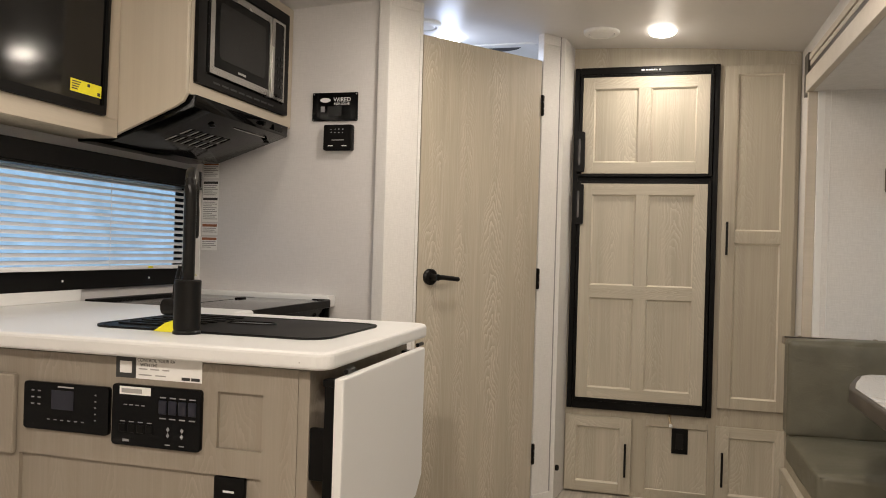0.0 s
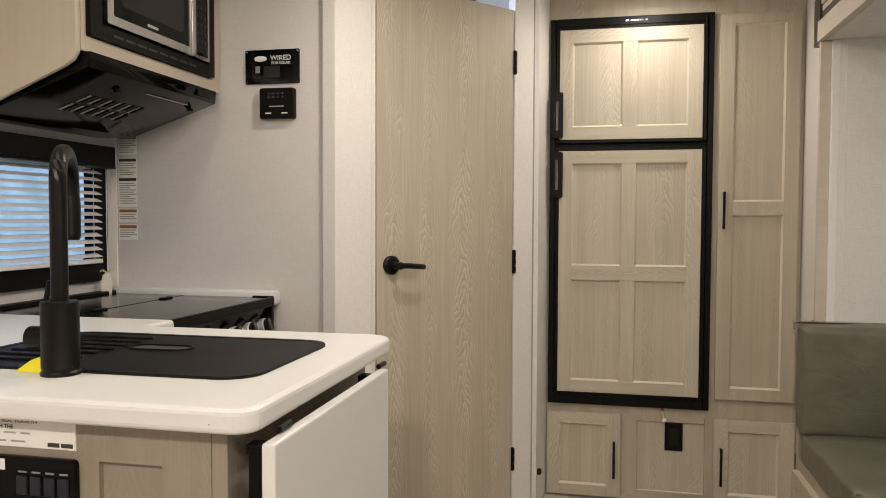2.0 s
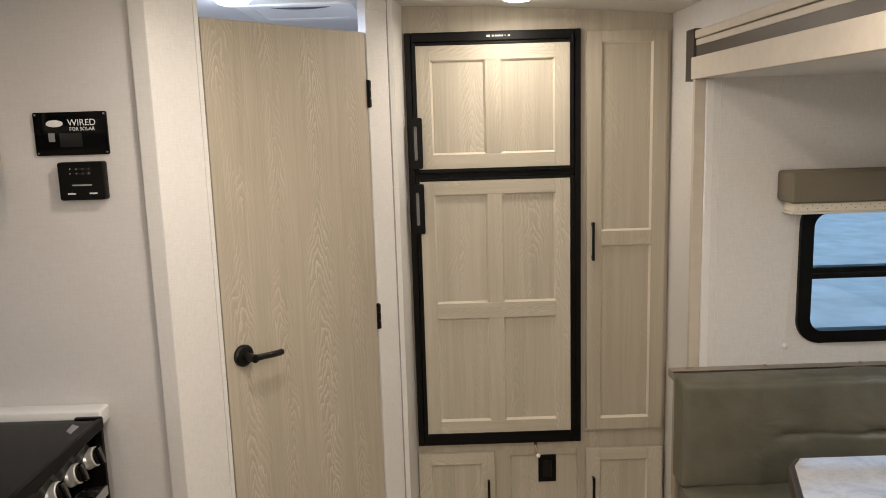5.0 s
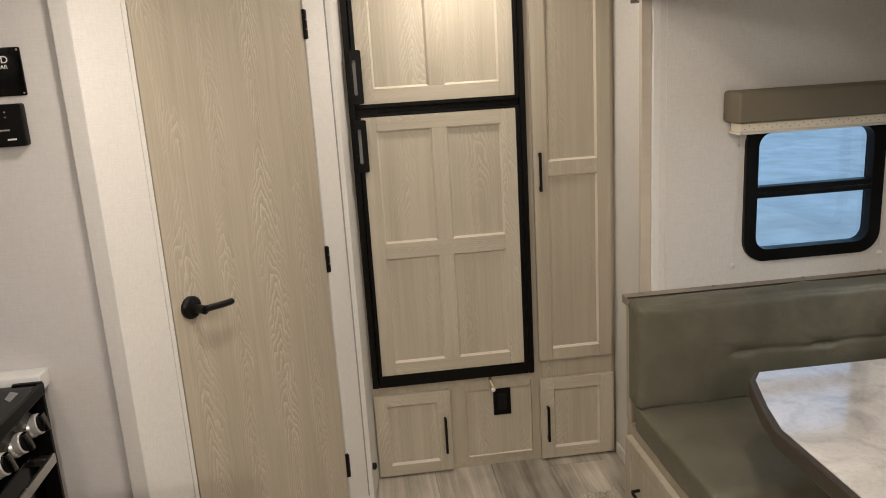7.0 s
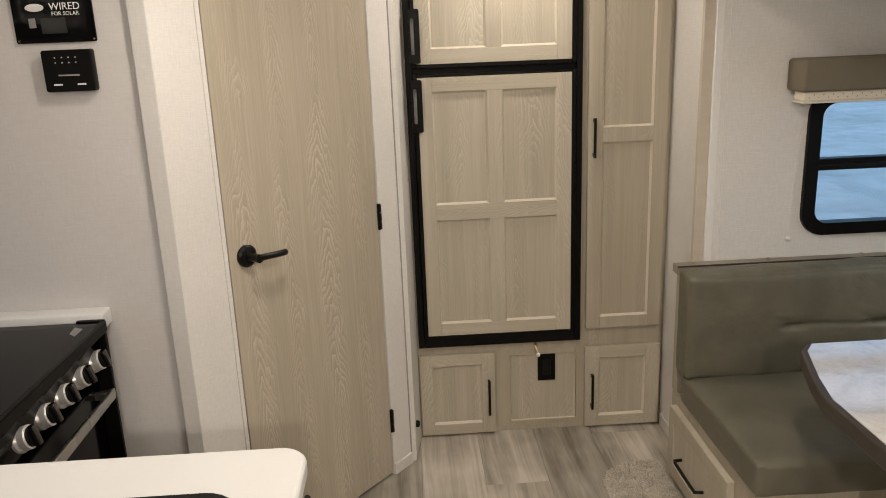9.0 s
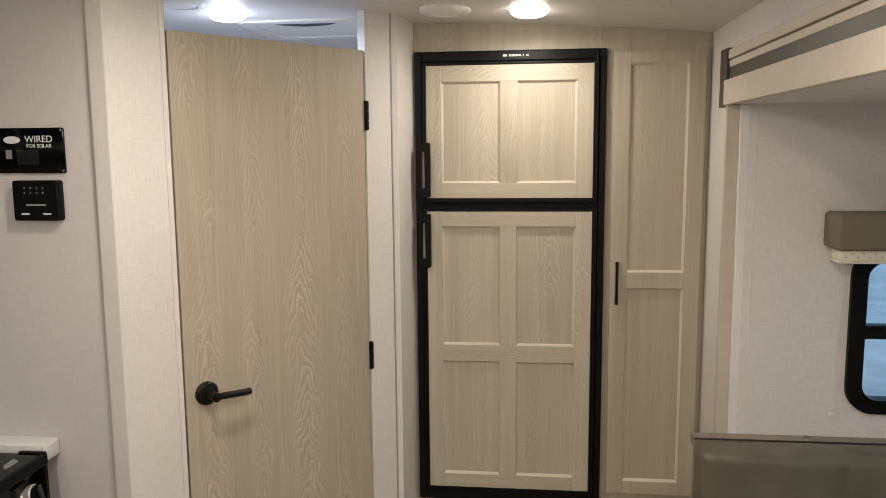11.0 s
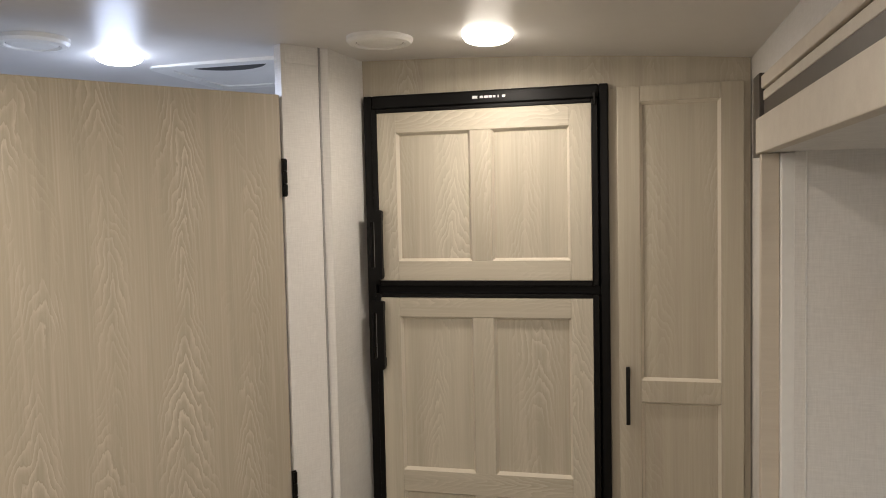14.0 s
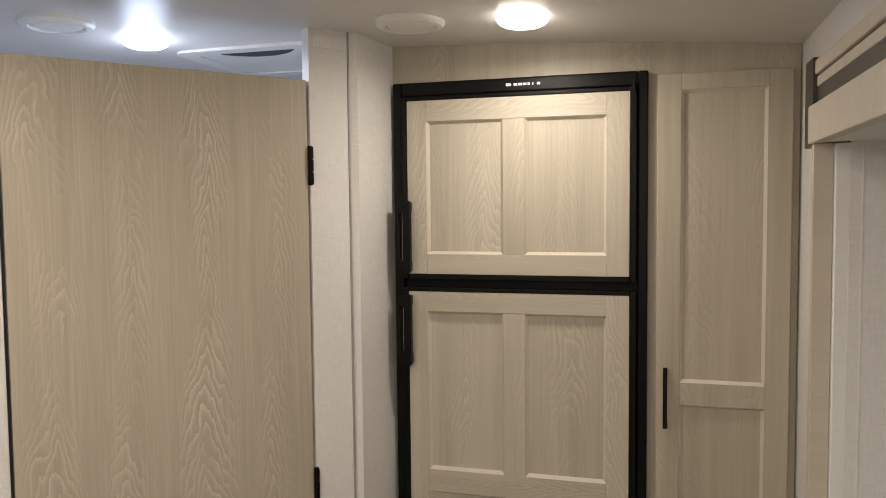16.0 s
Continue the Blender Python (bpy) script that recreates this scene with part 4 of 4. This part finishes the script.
sp = prism([(0.0, 0.125), (0.012, 0.104), (0.036, 0.090), (0.25, 0.004), (0.28, -0.002), (0.418, -0.002), (0.418, MH - 0.01), (0.0, MH - 0.005)], -0.016, -0.0005, "x", 0.004)
part("side_panel", sp, CABWOOD, mc)
part("inner_box", boxed(0.001, 0.68, 0.30, 0.41, 0.15, 0.55), WOOD, mc)
part("shelf", boxed(0.001, 0.68, 0.019, 0.41, 0.1505, 0.167), WOOD, mc)

mw = thing("microwave", pose(-1.392, 2.098, 1.590, rz=90), "black built-in microwave with a steel door frame", "microwave")
part("trim_frame", ring(rounded(0.0, 0.607, 0.0, 0.385, 0.006, 2), rounded(0.045, 0.572, 0.036, 0.345, 0.006, 2), -0.014, 0.004), BLACK, mw)
part("body", boxed(0.03, 0.585, 0.002, 0.29, 0.02, 0.36), BLACK, mw)
md = part("door", ring(rounded(0.058, 0.472, 0.043, 0.335, 0.004, 2), rounded(0.083, 0.447, 0.066, 0.312, 0.004, 2), -0.020, 0.0), STEEL, mw, "brushed steel door frame")
part("window", boxed(0.08, 0.45, -0.017, 0.0, 0.064, 0.314), BLACKGLASS, md)
part("window_mesh", prism(rounded(0.115, 0.42, 0.10, 0.285, 0.02, 4), -0.0176, -0.017, "y"), GREYSCREEN, md)
part("maker_mark", boxed(0.235, 0.285, -0.0182, -0.017, 0.076, 0.083), PRINT_SHEEN, md)
part("grip_edge", boxed(0.458, 0.4715, -0.0245, -0.0202, 0.044, 0.334, 0.0015), STEEL, md, "raised steel grip edge")
part("control_strip", boxed(0.481, 0.562, -0.016, 0.0, 0.045, 0.335, 0.002), BLACKGLASS, mw)
part("steel_edge", ring(rounded(0.478, 0.566, 0.042, 0.338, 0.004, 2), rounded(0.487, 0.556, 0.052, 0.328, 0.004, 2), -0.019, 0.0), STEEL, mw)
for i in range(5):
    for k in range(3):
        part("key", boxed(0.494 + k * 0.021, 0.508 + k * 0.021, -0.0172, -0.016, 0.09 + i * 0.026, 0.102 + i * 0.026), GREYSCREEN, mw)
for i in range(8):
    part("vent_slot", boxed(0.09 + i * 0.052, 0.13 + i * 0.052, -0.0146, -0.013, 0.014, 0.020), PRINT_SHADE, mw)

# television and its cabinet
tc = thing("tv_cabinet", pose(-1.632, 1.0, 1.412, rz=90), "cream washed-wood overhead cabinet framing the television", "cabinet")
part("bottom_rail", boxed(-0.5, 1.06, 0.0, 0.018, 0.0, 0.056, 0.001), CABWOOD_H, tc)
part("end_stile", boxed(0.992, 1.06, 0.0, 0.018, 0.056, 0.595, 0.001), CABWOOD, tc)
part("left_stile", boxed(-0.5, 0.10, 0.0, 0.018, 0.056, 0.595, 0.001), WOOD, tc)
part("top_rail", boxed(0.10, 0.992, 0.0, 0.018, 0.56, 0.595), WOOD_H, tc)
part("bottom_board", boxed(-0.5, 1.06, 0.0185, 0.165, 0.0, 0.018), WOOD, tc)
part("back_board", boxed(-0.5, 1.06, 0.12, 0.165, 0.02, 0.58), WOOD, tc)
tv = thing("television", pose(-1.632, 1.0, 1.466, rx=1.2, rz=90), "black flat television with a yellow energy label", "television")
part("screen", boxed(0.118, 0.978, -0.006, 0.03, 0.032, 0.49), TVGLASS, tv)
part("bezel", ring(rounded(0.102, 0.990, 0.002, 0.50, 0.008, 3), rounded(0.116, 0.978, 0.030, 0.488, 0.004, 3), -0.014, 0.03), BLACK, tv)
yl = part("energy_label", boxed(0.845, 0.972, -0.0075, -0.006, 0.052, 0.088), YELLOW, tv, "yellow energy label")
for i in range(4):
    part("print_line", boxed(0.850, 0.885 - 0.004 * i, -0.0082, -0.0075, 0.080 - i * 0.007, 0.083 - i * 0.007), PRINT_SHADE, yl)
part("print_block", boxed(0.955, 0.966, -0.0082, -0.0075, 0.056, 0.066), PRINT_SHADE, yl)
part("print_block", boxed(0.912, 0.922, -0.0082, -0.0075, 0.075, 0.084), PRINT_SHADE, yl)


# kitchen window with blind, seen along the left wall
KW = pose(LEFT, 0, 0, rz=90)
kw = thing("window_1", KW, "black-framed kitchen window with a white slatted blind", "window", kind="structure")
part("window_frame", ring(rounded(WY0 - 0.03, WY1 + 0.03, WZ0 - 0.035, WZ1 + 0.03, 0.05), rounded(WY0 + 0.03, WY1 - 0.03, WZ0 + 0.03, WZ1 - 0.03, 0.03), -0.014, 0.03), BLACK, kw)
pn = part("pane", boxed(WY0 + 0.02, WY1 - 0.02, 0.030, 0.034, WZ0 + 0.02, WZ1 - 0.02), PANE, kw)
pn.visible_shadow = False
for y in (1.35, 1.55, 2.02, 2.45):
    part("screw", lathe([(0.0045, 0.0), (0.003, 0.002)], 10, (y, -0.014, WZ0 - 0.006), "y"), WHITEPRINT, kw)
kv = thing("window_valance", KW, "black padded valance over the kitchen window", "valance")
part("board", boxed(WY0 - 0.10, 2.70, -0.062, -0.016, 1.309, 1.374, 0.004), BLACK, kv)
part("bottom_hem", boxed(WY0 - 0.10, 2.70, -0.064, -0.016, 1.302, 1.3088, 0.002), SATIN, kv)
bl = thing("window_blind", KW, "white slatted blind, lowered with slats ajar", "blind")
for i in range(13):
    z = 1.288 - i * 0.0225
    s = boxed(WY0 - 0.02, 2.650, -0.0125, 0.0125, -0.001, 0.001)
    o = part("slat", s, SLAT, bl)
    o.matrix_basis = pose(0, -0.034, z, rx=24)
part("bottom_bar", boxed(WY0 - 0.02, 2.652, -0.046, -0.022, 0.992, 1.006, 0.003), SLAT, bl)
for y in (2.19, 2.60):
    part("cord", boxed(y, y + 0.0015, -0.0505, -0.049, 1.0, 1.30), SLAT, bl)
part("pull_cord", tube([(2.665, -0.05, 1.30), (2.662, -0.052, 1.1), (2.668, -0.05, 0.94)], 0.0014, 6), SLAT, bl)
part("cord_tassel", lathe([(0.002, 0.95), (0.007, 0.92), (0.007, 0.912)], 10, (2.668, -0.05, 0)), WHITE, bl)
part("sticker", boxed(2.40, 2.425, -0.0475, -0.046, 0.996, 1.003), YELLOW, bl, "small yellow sticker")

packet = thing("cord_packet", pose(LEFT + 0.055, 2.655, 0.925, rz=40), "small clear plastic packet tied to the blind cord", "packet")
part("bag", prism([(-0.016, -0.035), (0.014, -0.037), (0.019, 0.0), (0.011, 0.028), (0.0, 0.036), (-0.013, 0.027), (-0.019, -0.004)], -0.004, 0.004, "y", 0.0025), CREAMPLASTIC, packet)
for q in (-1, 1):
    part("tie", tube([(0, 0, 0.034), (0.012 * q, -0.004, 0.044), (0.02 * q, 0.0, 0.039)], 0.0028, 6), PALETIE, packet, "pale yellow tie")

# wall panels by the bathroom door
solar = thing("solar_panel_plate", pose(-1.204, STOVE_Y, 1.632), "black solar connection plate screwed to the wall", "wall plate")
part("plate", prism(rounded(-0.094, 0.094, -0.055, 0.055, 0.004, 3), -0.006, 0.0, "y", 0.001), BLACKGLASS, solar)
part("window", boxed(-0.03, 0.028, -0.0068, -0.006, -0.034, 0.002), GREYSCREEN, solar)
part("emblem", prism([(-0.04 + 0.022 * math.cos(radians(a)), 0.026 + 0.009 * math.sin(radians(a))) for a in range(0, 360, 20)], -0.0068, -0.006, "y"), WHITEPRINT, solar)
part("side_print", boxed(-0.058, -0.042, -0.0068, -0.006, -0.02, 0.002), INKPALE, solar)
lettering("WIRED", 0.023, pose(0.030, -0.0066, 0.027, 90), WHITEPRINT, solar)
lettering("FOR SOLAR", 0.0125, pose(0.030, -0.0066, 0.011, 90), WHITEPRINT, solar)
for x in (-0.088, 0.088):
    for z in (-0.049, 0.049):
        part("screw", lathe([(0.003, 0), (0.002, 0.0016)], 10, (x, -0.006, z), "y"), STEEL, solar)
th = thing("awning_switch", pose(-1.181, STOVE_Y, 1.511), "black wall control with small white marks", "wall switch")
part("housing", prism(rounded(-0.059, 0.059, -0.049, 0.049, 0.006, 3), -0.026, 0.0, "y", 0.003), BLACK, th)
for i in range(4):
    for k in range(2):
        part("mark", boxed(-0.028 + i * 0.016, -0.0255 + i * 0.016, -0.0268, -0.026, 0.018 + k * 0.012, 0.0205 + k * 0.012), WHITEPRINT, th)
part("maker_mark", boxed(-0.024, 0.026, -0.0268, -0.026, -0.012, -0.0085), PRINT_SHEEN, th)
for x in (-0.028, 0.028):
    part("mark", boxed(x - 0.010, x + 0.010, -0.0268, -0.026, -0.034, -0.030), WHITEPRINT, th)

# warning stickers in the corner
for z0, z1, band in ((1.355, 1.421, ORANGE), (1.178, 1.345, PRINT_SHADE), (1.125, 1.172, ORANGE), (1.064, 1.118, ORANGE)):
    st = thing("warning_sticker", pose(-1.738, STOVE_Y, z0), "white printed warning sticker on the wall", "sticker", "warning stickers")
    part("paper", boxed(-0.036, 0.036, -0.0012, 0.0, 0.0, z1 - z0), PAPER, st)
    part("heading", boxed(-0.033, 0.033, -0.0018, -0.0012, z1 - z0 - 0.013, z1 - z0 - 0.003), band, st)
    if z1 - z0 > 0.1:
        part("heading", boxed(-0.033, 0.033, -0.0018, -0.0012, 0.088, 0.098), PRINT_SHADE, st)
    k = 0
    z = z1 - z0 - 0.021
    while z > 0.006:
        w = (0.062, 0.055, 0.064, 0.04)[k % 4]
        if not (z1 - z0 > 0.1 and 0.082 < z < 0.102):
            part("print_line", boxed(-0.032, -0.032 + w, -0.0017, -0.0012, z, z + 0.0032), PRINT_SHEEN, st)
        z -= 0.0075
        k += 1


# ---- dinette in the slide-out ----
bench = thing("dinette_bench", pose(0.505, 2.58, 0), "washed-wood dinette bench box with a drawer", "bench")
part("end_board", boxed(0.0, 0.016, 0.0, 0.645, 0.0, 0.330), FRAMEWOOD, bench)
part("front_board", boxed(0.016, 0.95, 0.002, 0.018, 0.0, 0.330), FRAMEWOOD, bench)
part("top_board", boxed(0.0, 0.95, 0.0, 0.645, 0.3305, 0.344), FRAMEWOOD, bench)
part("back_ledge", boxed(-0.02, 0.95, 0.592, 0.643, 0.770, 0.799, 0.003), TAUPE, bench, "taupe back ledge")
part("ledge_seam", tube([(-0.02, 0.592, 0.799), (0.95, 0.592, 0.799)], 0.0028, 8), DARKEDGE, bench, "dark seam along the ledge")
for x in (0.04, 0.30, 0.62, 0.90):
    part("screw_cap", lathe([(0.009, 0.799), (0.008, 0.8025), (0.003, 0.8035)], 12, (x, 0.628, 0)), TAUPE, bench)
part("back_board", boxed(-0.004, 0.95, 0.60, 0.642, 0.3445, 0.77), FRAMEWOOD, bench)
drawer = part("drawer", boxed(-0.018, -0.0005, 0.115, 0.60, 0.055, 0.30, 0.002), WOOD, bench)
part("drawer_frame", ring(rounded(0.115, 0.60, 0.055, 0.30, 0.002, 1), rounded(0.16, 0.555, 0.10, 0.255, 0.001, 1), -0.024, -0.0175, "x"), WOOD, drawer)
part("handle", tube([(-0.024, 0.275, 0.165), (-0.05, 0.278, 0.165), (-0.052, 0.36, 0.165), (-0.052, 0.45, 0.165), (-0.05, 0.462, 0.165), (-0.024, 0.465, 0.165)], 0.0055, 8), SATIN, drawer, "dark bronze pull")
part("front_vent", prism(rounded(0.072, 0.182, 0.245, 0.30, 0.02, 4), -0.008, 0.003, "y", 0.003), BLACK, bench, "black oval vent")


def cushion(name, parent_pose, x0, x1, y0, y1, z0, z1, label, tuft=None):
    """A stuffed vinyl cushion: rounded, swollen, with creases at its buttons."""
    bm = bmesh.new()
    bmesh.ops.create_cube(bm, size=1.0)
    bmesh.ops.subdivide_edges(bm, edges=[e for e in bm.edges], cuts=59 if tuft else 31, use_grid_fill=True)
    cx, cy, cz = (x1 - x0) / 2, (y1 - y0) / 2, (z1 - z0) / 2
    r = 0.017
    for v in bm.verts:
        u = v.co * 2
        p = Vector((u.x * cx, u.y * cy, u.z * cz))
        q = Vector([max(-c + r, min(c - r, a)) for a, c in zip(p, (cx, cy, cz))])
        d = p - q
        if d.length > 1e-6:
            p = q + d.normalized() * r
        sw = (1 - u.x ** 4) * (1 - u.z ** 4)
        p.y += 0.010 * sw * (1 if u.y > 0 else -1) * abs(u.y)
        sw = (1 - u.x ** 4) * (1 - u.y ** 4)
        p.z += 0.012 * sw * (1 if u.z > 0 else -1) * abs(u.z)
        n = noise.noise(p * 9 + Vector((x0, y0, z0)))
        p += Vector((0, 0.004 * n, 0.004 * n))
        if tuft and u.y < -0.2:
            fold = noise.noise(Vector((p.x * 17, 3.0, p.z * 5)))
            p.y += 0.009 * fold * math.exp(-((cz - p.z) / 0.07) ** 2)
            for tx in tuft:
                dx, dz = p.x - (tx - (x0 + x1) / 2), p.z + 0.0
                p.y += 0.020 * math.exp(-(dx * dx) / 0.0010 - (dz + 0.12 * abs(dx)) ** 2 / 0.00009)
                p.y += 0.004 * math.exp(-((abs(dx) - 0.045) / 0.03) ** 2 - ((dz - 0.55 * (abs(dx) - 0.01)) / 0.007) ** 2)
                p.y += 0.004 * math.exp(-((dx + 0.012) / 0.007) ** 2 - ((dz + 0.035) / 0.03) ** 2)
                p.y -= 0.006 * math.exp(-(dx * dx) / 0.0030 - (dz - 0.035) ** 2 / 0.0006)
            if p.x > tuft[0] - (x0 + x1) / 2:
                p.y += 0.006 * math.exp(-(p.z + 0.004 * math.sin(p.x * 20)) ** 2 / 0.00006)
        v.co = p + Vector(((x0 + x1) / 2, (y0 + y1) / 2, (z0 + z1) / 2))
    t = thing(name, parent_pose, label, "cushion")
    part("cover", bm, VINYL, t, crease=180)
    return t


seat = cushion("seat_cushion", pose(0.49, 2.54, 0.344), 0.0, 0.96, 0.0, 0.58, 0.0, 0.104, "olive grey vinyl bench seat cushion")
# tufted back
backc = cushion("back_cushion", pose(0.49, 3.06, 0.445), -0.006, 0.96, 0.0, 0.105, 0.0, 0.350, "olive grey vinyl tufted backrest cushion", (0.34, 0.62, 0.88))
for t, pts in ((seat, [(0.008, 0.006, 0.094), (0.95, 0.006, 0.094)]), (backc, [(0.01, 0.01, 0.332), (0.95, 0.01, 0.332)])):
    part("piping", tube(pts, 0.0035, 8), VINYL, t)
for bx in (0.34, 0.62, 0.88):
    part("button", lathe([(0.008, 0.0), (0.007, 0.004), (0.003, 0.006)], 14, (bx, 0.030, 0.175), "y"), VINYL, backc)

table = thing("dinette_table", pose(0.53, 1.86, 0.0), "pale marble-look dinette table with a dark edge", "table")
out_t = [(-0.012, 0.10), (-0.010, 0.46), (0.016, 0.565), (0.07, 0.725), (0.11, 0.770), (0.93, 0.770), (0.93, 0.0), (0.10, 0.0)]
part("tabletop", prism(out_t, 0.704, 0.746, bevel=0.006, seg=2, rim_only=True), DARKEDGE, table, "dark bronze rounded table edge")
inn = [(0.002, 0.105), (0.005, 0.455), (0.031, 0.558), (0.083, 0.715), (0.117, 0.758), (0.92, 0.758), (0.92, 0.01), (0.105, 0.01)]
part("surface", prism(inn, 0.7465, 0.7485), STONE, table, "pale marble laminate surface")
part("leg", lathe([(0.03, 0.012), (0.03, 0.695), (0.06, 0.698), (0.06, 0.704)], 24, (0.18, 0.38, 0)), BLACK, table, "black metal table leg")
part("foot", lathe([(0.09, 0.0), (0.088, 0.008), (0.035, 0.014)], 28, (0.18, 0.38, 0)), BLACK, table)

# slide-out window with shade box
sw_ = thing("window_2", pose(0, SYE, 0), "black-framed dinette window with a sliding crossbar", "window", kind="structure")
part("window_frame", ring(rounded(WX0, WX1, W0, W1, 0.075, 8), rounded(WX0 + 0.042, WX1 - 0.042, W0 + 0.04, W1 - 0.04, 0.045, 8), -0.016, 0.03), BLACK, sw_)
part("crossbar", boxed(WX0 + 0.03, WX1 - 0.03, -0.012, 0.03, 1.088, 1.126, 0.003), BLACK, sw_)
part("crossbar_lip", boxed(WX0 + 0.04, WX1 - 0.04, -0.016, -0.011, 1.103, 1.108), SATIN, sw_)
for z0, z1 in ((W0 + 0.03, 1.09), (1.124, W1 - 0.03)):
    g = part("pane", boxed(WX0 + 0.03, WX1 - 0.03, 0.016, 0.020, z0, z1), PANE, sw_)
    g.visible_shadow = False
vb = thing("pleated_blind", pose(0, SYE, 0), "olive brown valance with a raised cream pleated shade", "blind")
part("valance", boxed(0.822, 1.44, -0.118, -0.004, 1.35, 1.449, 0.012, 3), VALANCE, vb)
part("shade_cloth", boxed(0.838, 1.42, -0.098, -0.03, 1.322, 1.349, 0.003), SHADE, vb, "cream patterned shade cloth")
dots = bmesh.new()
for i in range(38):
    x = 0.85 + i * 0.015
    box(dots, x, x + 0.003, -0.0986, -0.0978, 1.330 + 0.009 * (i % 2), 1.333 + 0.009 * (i % 2))
part("dot_print", dots, ORANGE, vb, smooth=False)
part("bottom_rail", boxed(0.834, 1.425, -0.10, -0.028, 1.314, 1.322, 0.002), CREAMPLASTIC, vb)
part("cord", tube([(0.885, -0.012, 1.32), (0.872, -0.006, 0.87)], 0.0012, 6), SLAT, vb)
part("cord", tube([(1.412, -0.012, 1.32), (1.408, -0.006, 0.87)], 0.0012, 6), SLAT, vb)
for ax in (0.872, 1.408):
    part("cord_anchor", lathe([(0.009, 0), (0.009, 0.006), (0.004, 0.010)], 14, (ax, 0.0, 0.862), "y"), WHITE, vb)
v2 = thing("pleated_blind", pose(SX, 2.6, 1.45, rz=-90), "olive brown valance on the slide-out's long wall", "blind")
part("valance", boxed(-0.46, 0.62, -0.118, -0.002, 0.0, 0.10, 0.012, 3), VALANCE, v2)
part("bottom_rail", boxed(-0.44, 0.60, -0.10, -0.028, -0.03, 0.0, 0.002), SHADE, v2)

LY0, LY1 = 2.0, 2.95
w3 = thing("window_3", pose(SX, 0, 0, rz=-90), "black-framed window on the slide-out's long wall", "window", kind="structure")
part("window_frame", ring(rounded(-LY1 - 0.03, -LY0 + 0.03, 0.87, 1.40, 0.07, 6), rounded(-LY1 + 0.01, -LY0 - 0.01, 0.91, 1.36, 0.04, 6), -0.016, 0.03), BLACK, w3)
g3 = part("pane", boxed(-LY1, -LY0, 0.016, 0.020, 0.9, 1.37), PANE, w3)
g3.visible_shadow = False

# shag mat on the floor
mat_pts = [(0.25, 2.62), (0.255, 3.18), (0.285, 3.25), (0.36, 3.30), (0.49, 3.305), (0.49, 2.62)]
mat = thing("shag_mat", pose(0.37, 2.96, 0), "beige shag mat lying beside the bench", "mat")
mb = prism([(x - 0.37, y - 2.96) for x, y in mat_pts], 0.0, 0.012)
part("backing", mb, SHAG, mat, smooth=False)
rng = random.Random(5)
tuft_v, tuft_f = [], []
poly = [(x - 0.37, y - 2.96) for x, y in mat_pts]


def inside(x, y):
    hit = False
    for (ax, ay), (bx, by) in zip(poly, poly[1:] + poly[:1]):
        if (ay > y) != (by > y) and x < (bx - ax) * (y - ay) / (by - ay) + ax:
            hit = not hit
    return hit


while len(tuft_f) < 9000:
    x, y = rng.uniform(-0.13, 0.125), rng.uniform(-0.35, 0.355)
    if not inside(x, y) or abs(x - 0.02 - 0.02 * y) < 0.004:
        continue
    a, lean, h, w = rng.uniform(0, 6.283), rng.uniform(0.003, 0.016), rng.uniform(0.012, 0.026), 0.0022
    k = len(tuft_v)
    ca, sa = math.cos(a), math.sin(a)
    tuft_v += [(x - sa * w, y + ca * w, 0.010), (x + sa * w, y - ca * w, 0.010), (x + ca * lean, y + sa * lean, h)]
    tuft_f.append((k, k + 1, k + 2))
pm = bpy.data.meshes.new("shag_pile")
pm.from_pydata(tuft_v, [], tuft_f)
pm.materials.append(SHAG)
pile = new("shag_pile", pm)
pile.parent = mat
pile["kind"] = "stuff"

# ---- floor planks, last ----
PWID, PLEN, PSTART = 0.228, 1.22, -1.98
shared = {}
for col in range(18):
    x0, x1 = max(PSTART + col * PWID, LEFT), PSTART + (col + 1) * PWID
    if x0 > 1.45:
        break
    y = REAR - (col * 0.37 % 1.0) * PLEN
    while y < FAR:
        a, b = max(y, REAR), min(y + PLEN, FAR)
        y += PLEN
        if x1 > RIGHT + 0.01:
            a, b = max(a, SY0), min(b, SYE)
        if b - a < 0.02:
            continue
        key = (round(x1 - x0, 4), round(b - a, 4))
        if key not in shared:
            shared[key] = mesh_of("plank", boxed(0.0005, key[0] - 0.0005, 0.0005, key[1] - 0.0005, -0.006, 0.0, 0.0006, 1), PLANK)
        ob = new("plank", shared[key])
        ob.parent, ob.location = floor, (x0, a, 0.0)
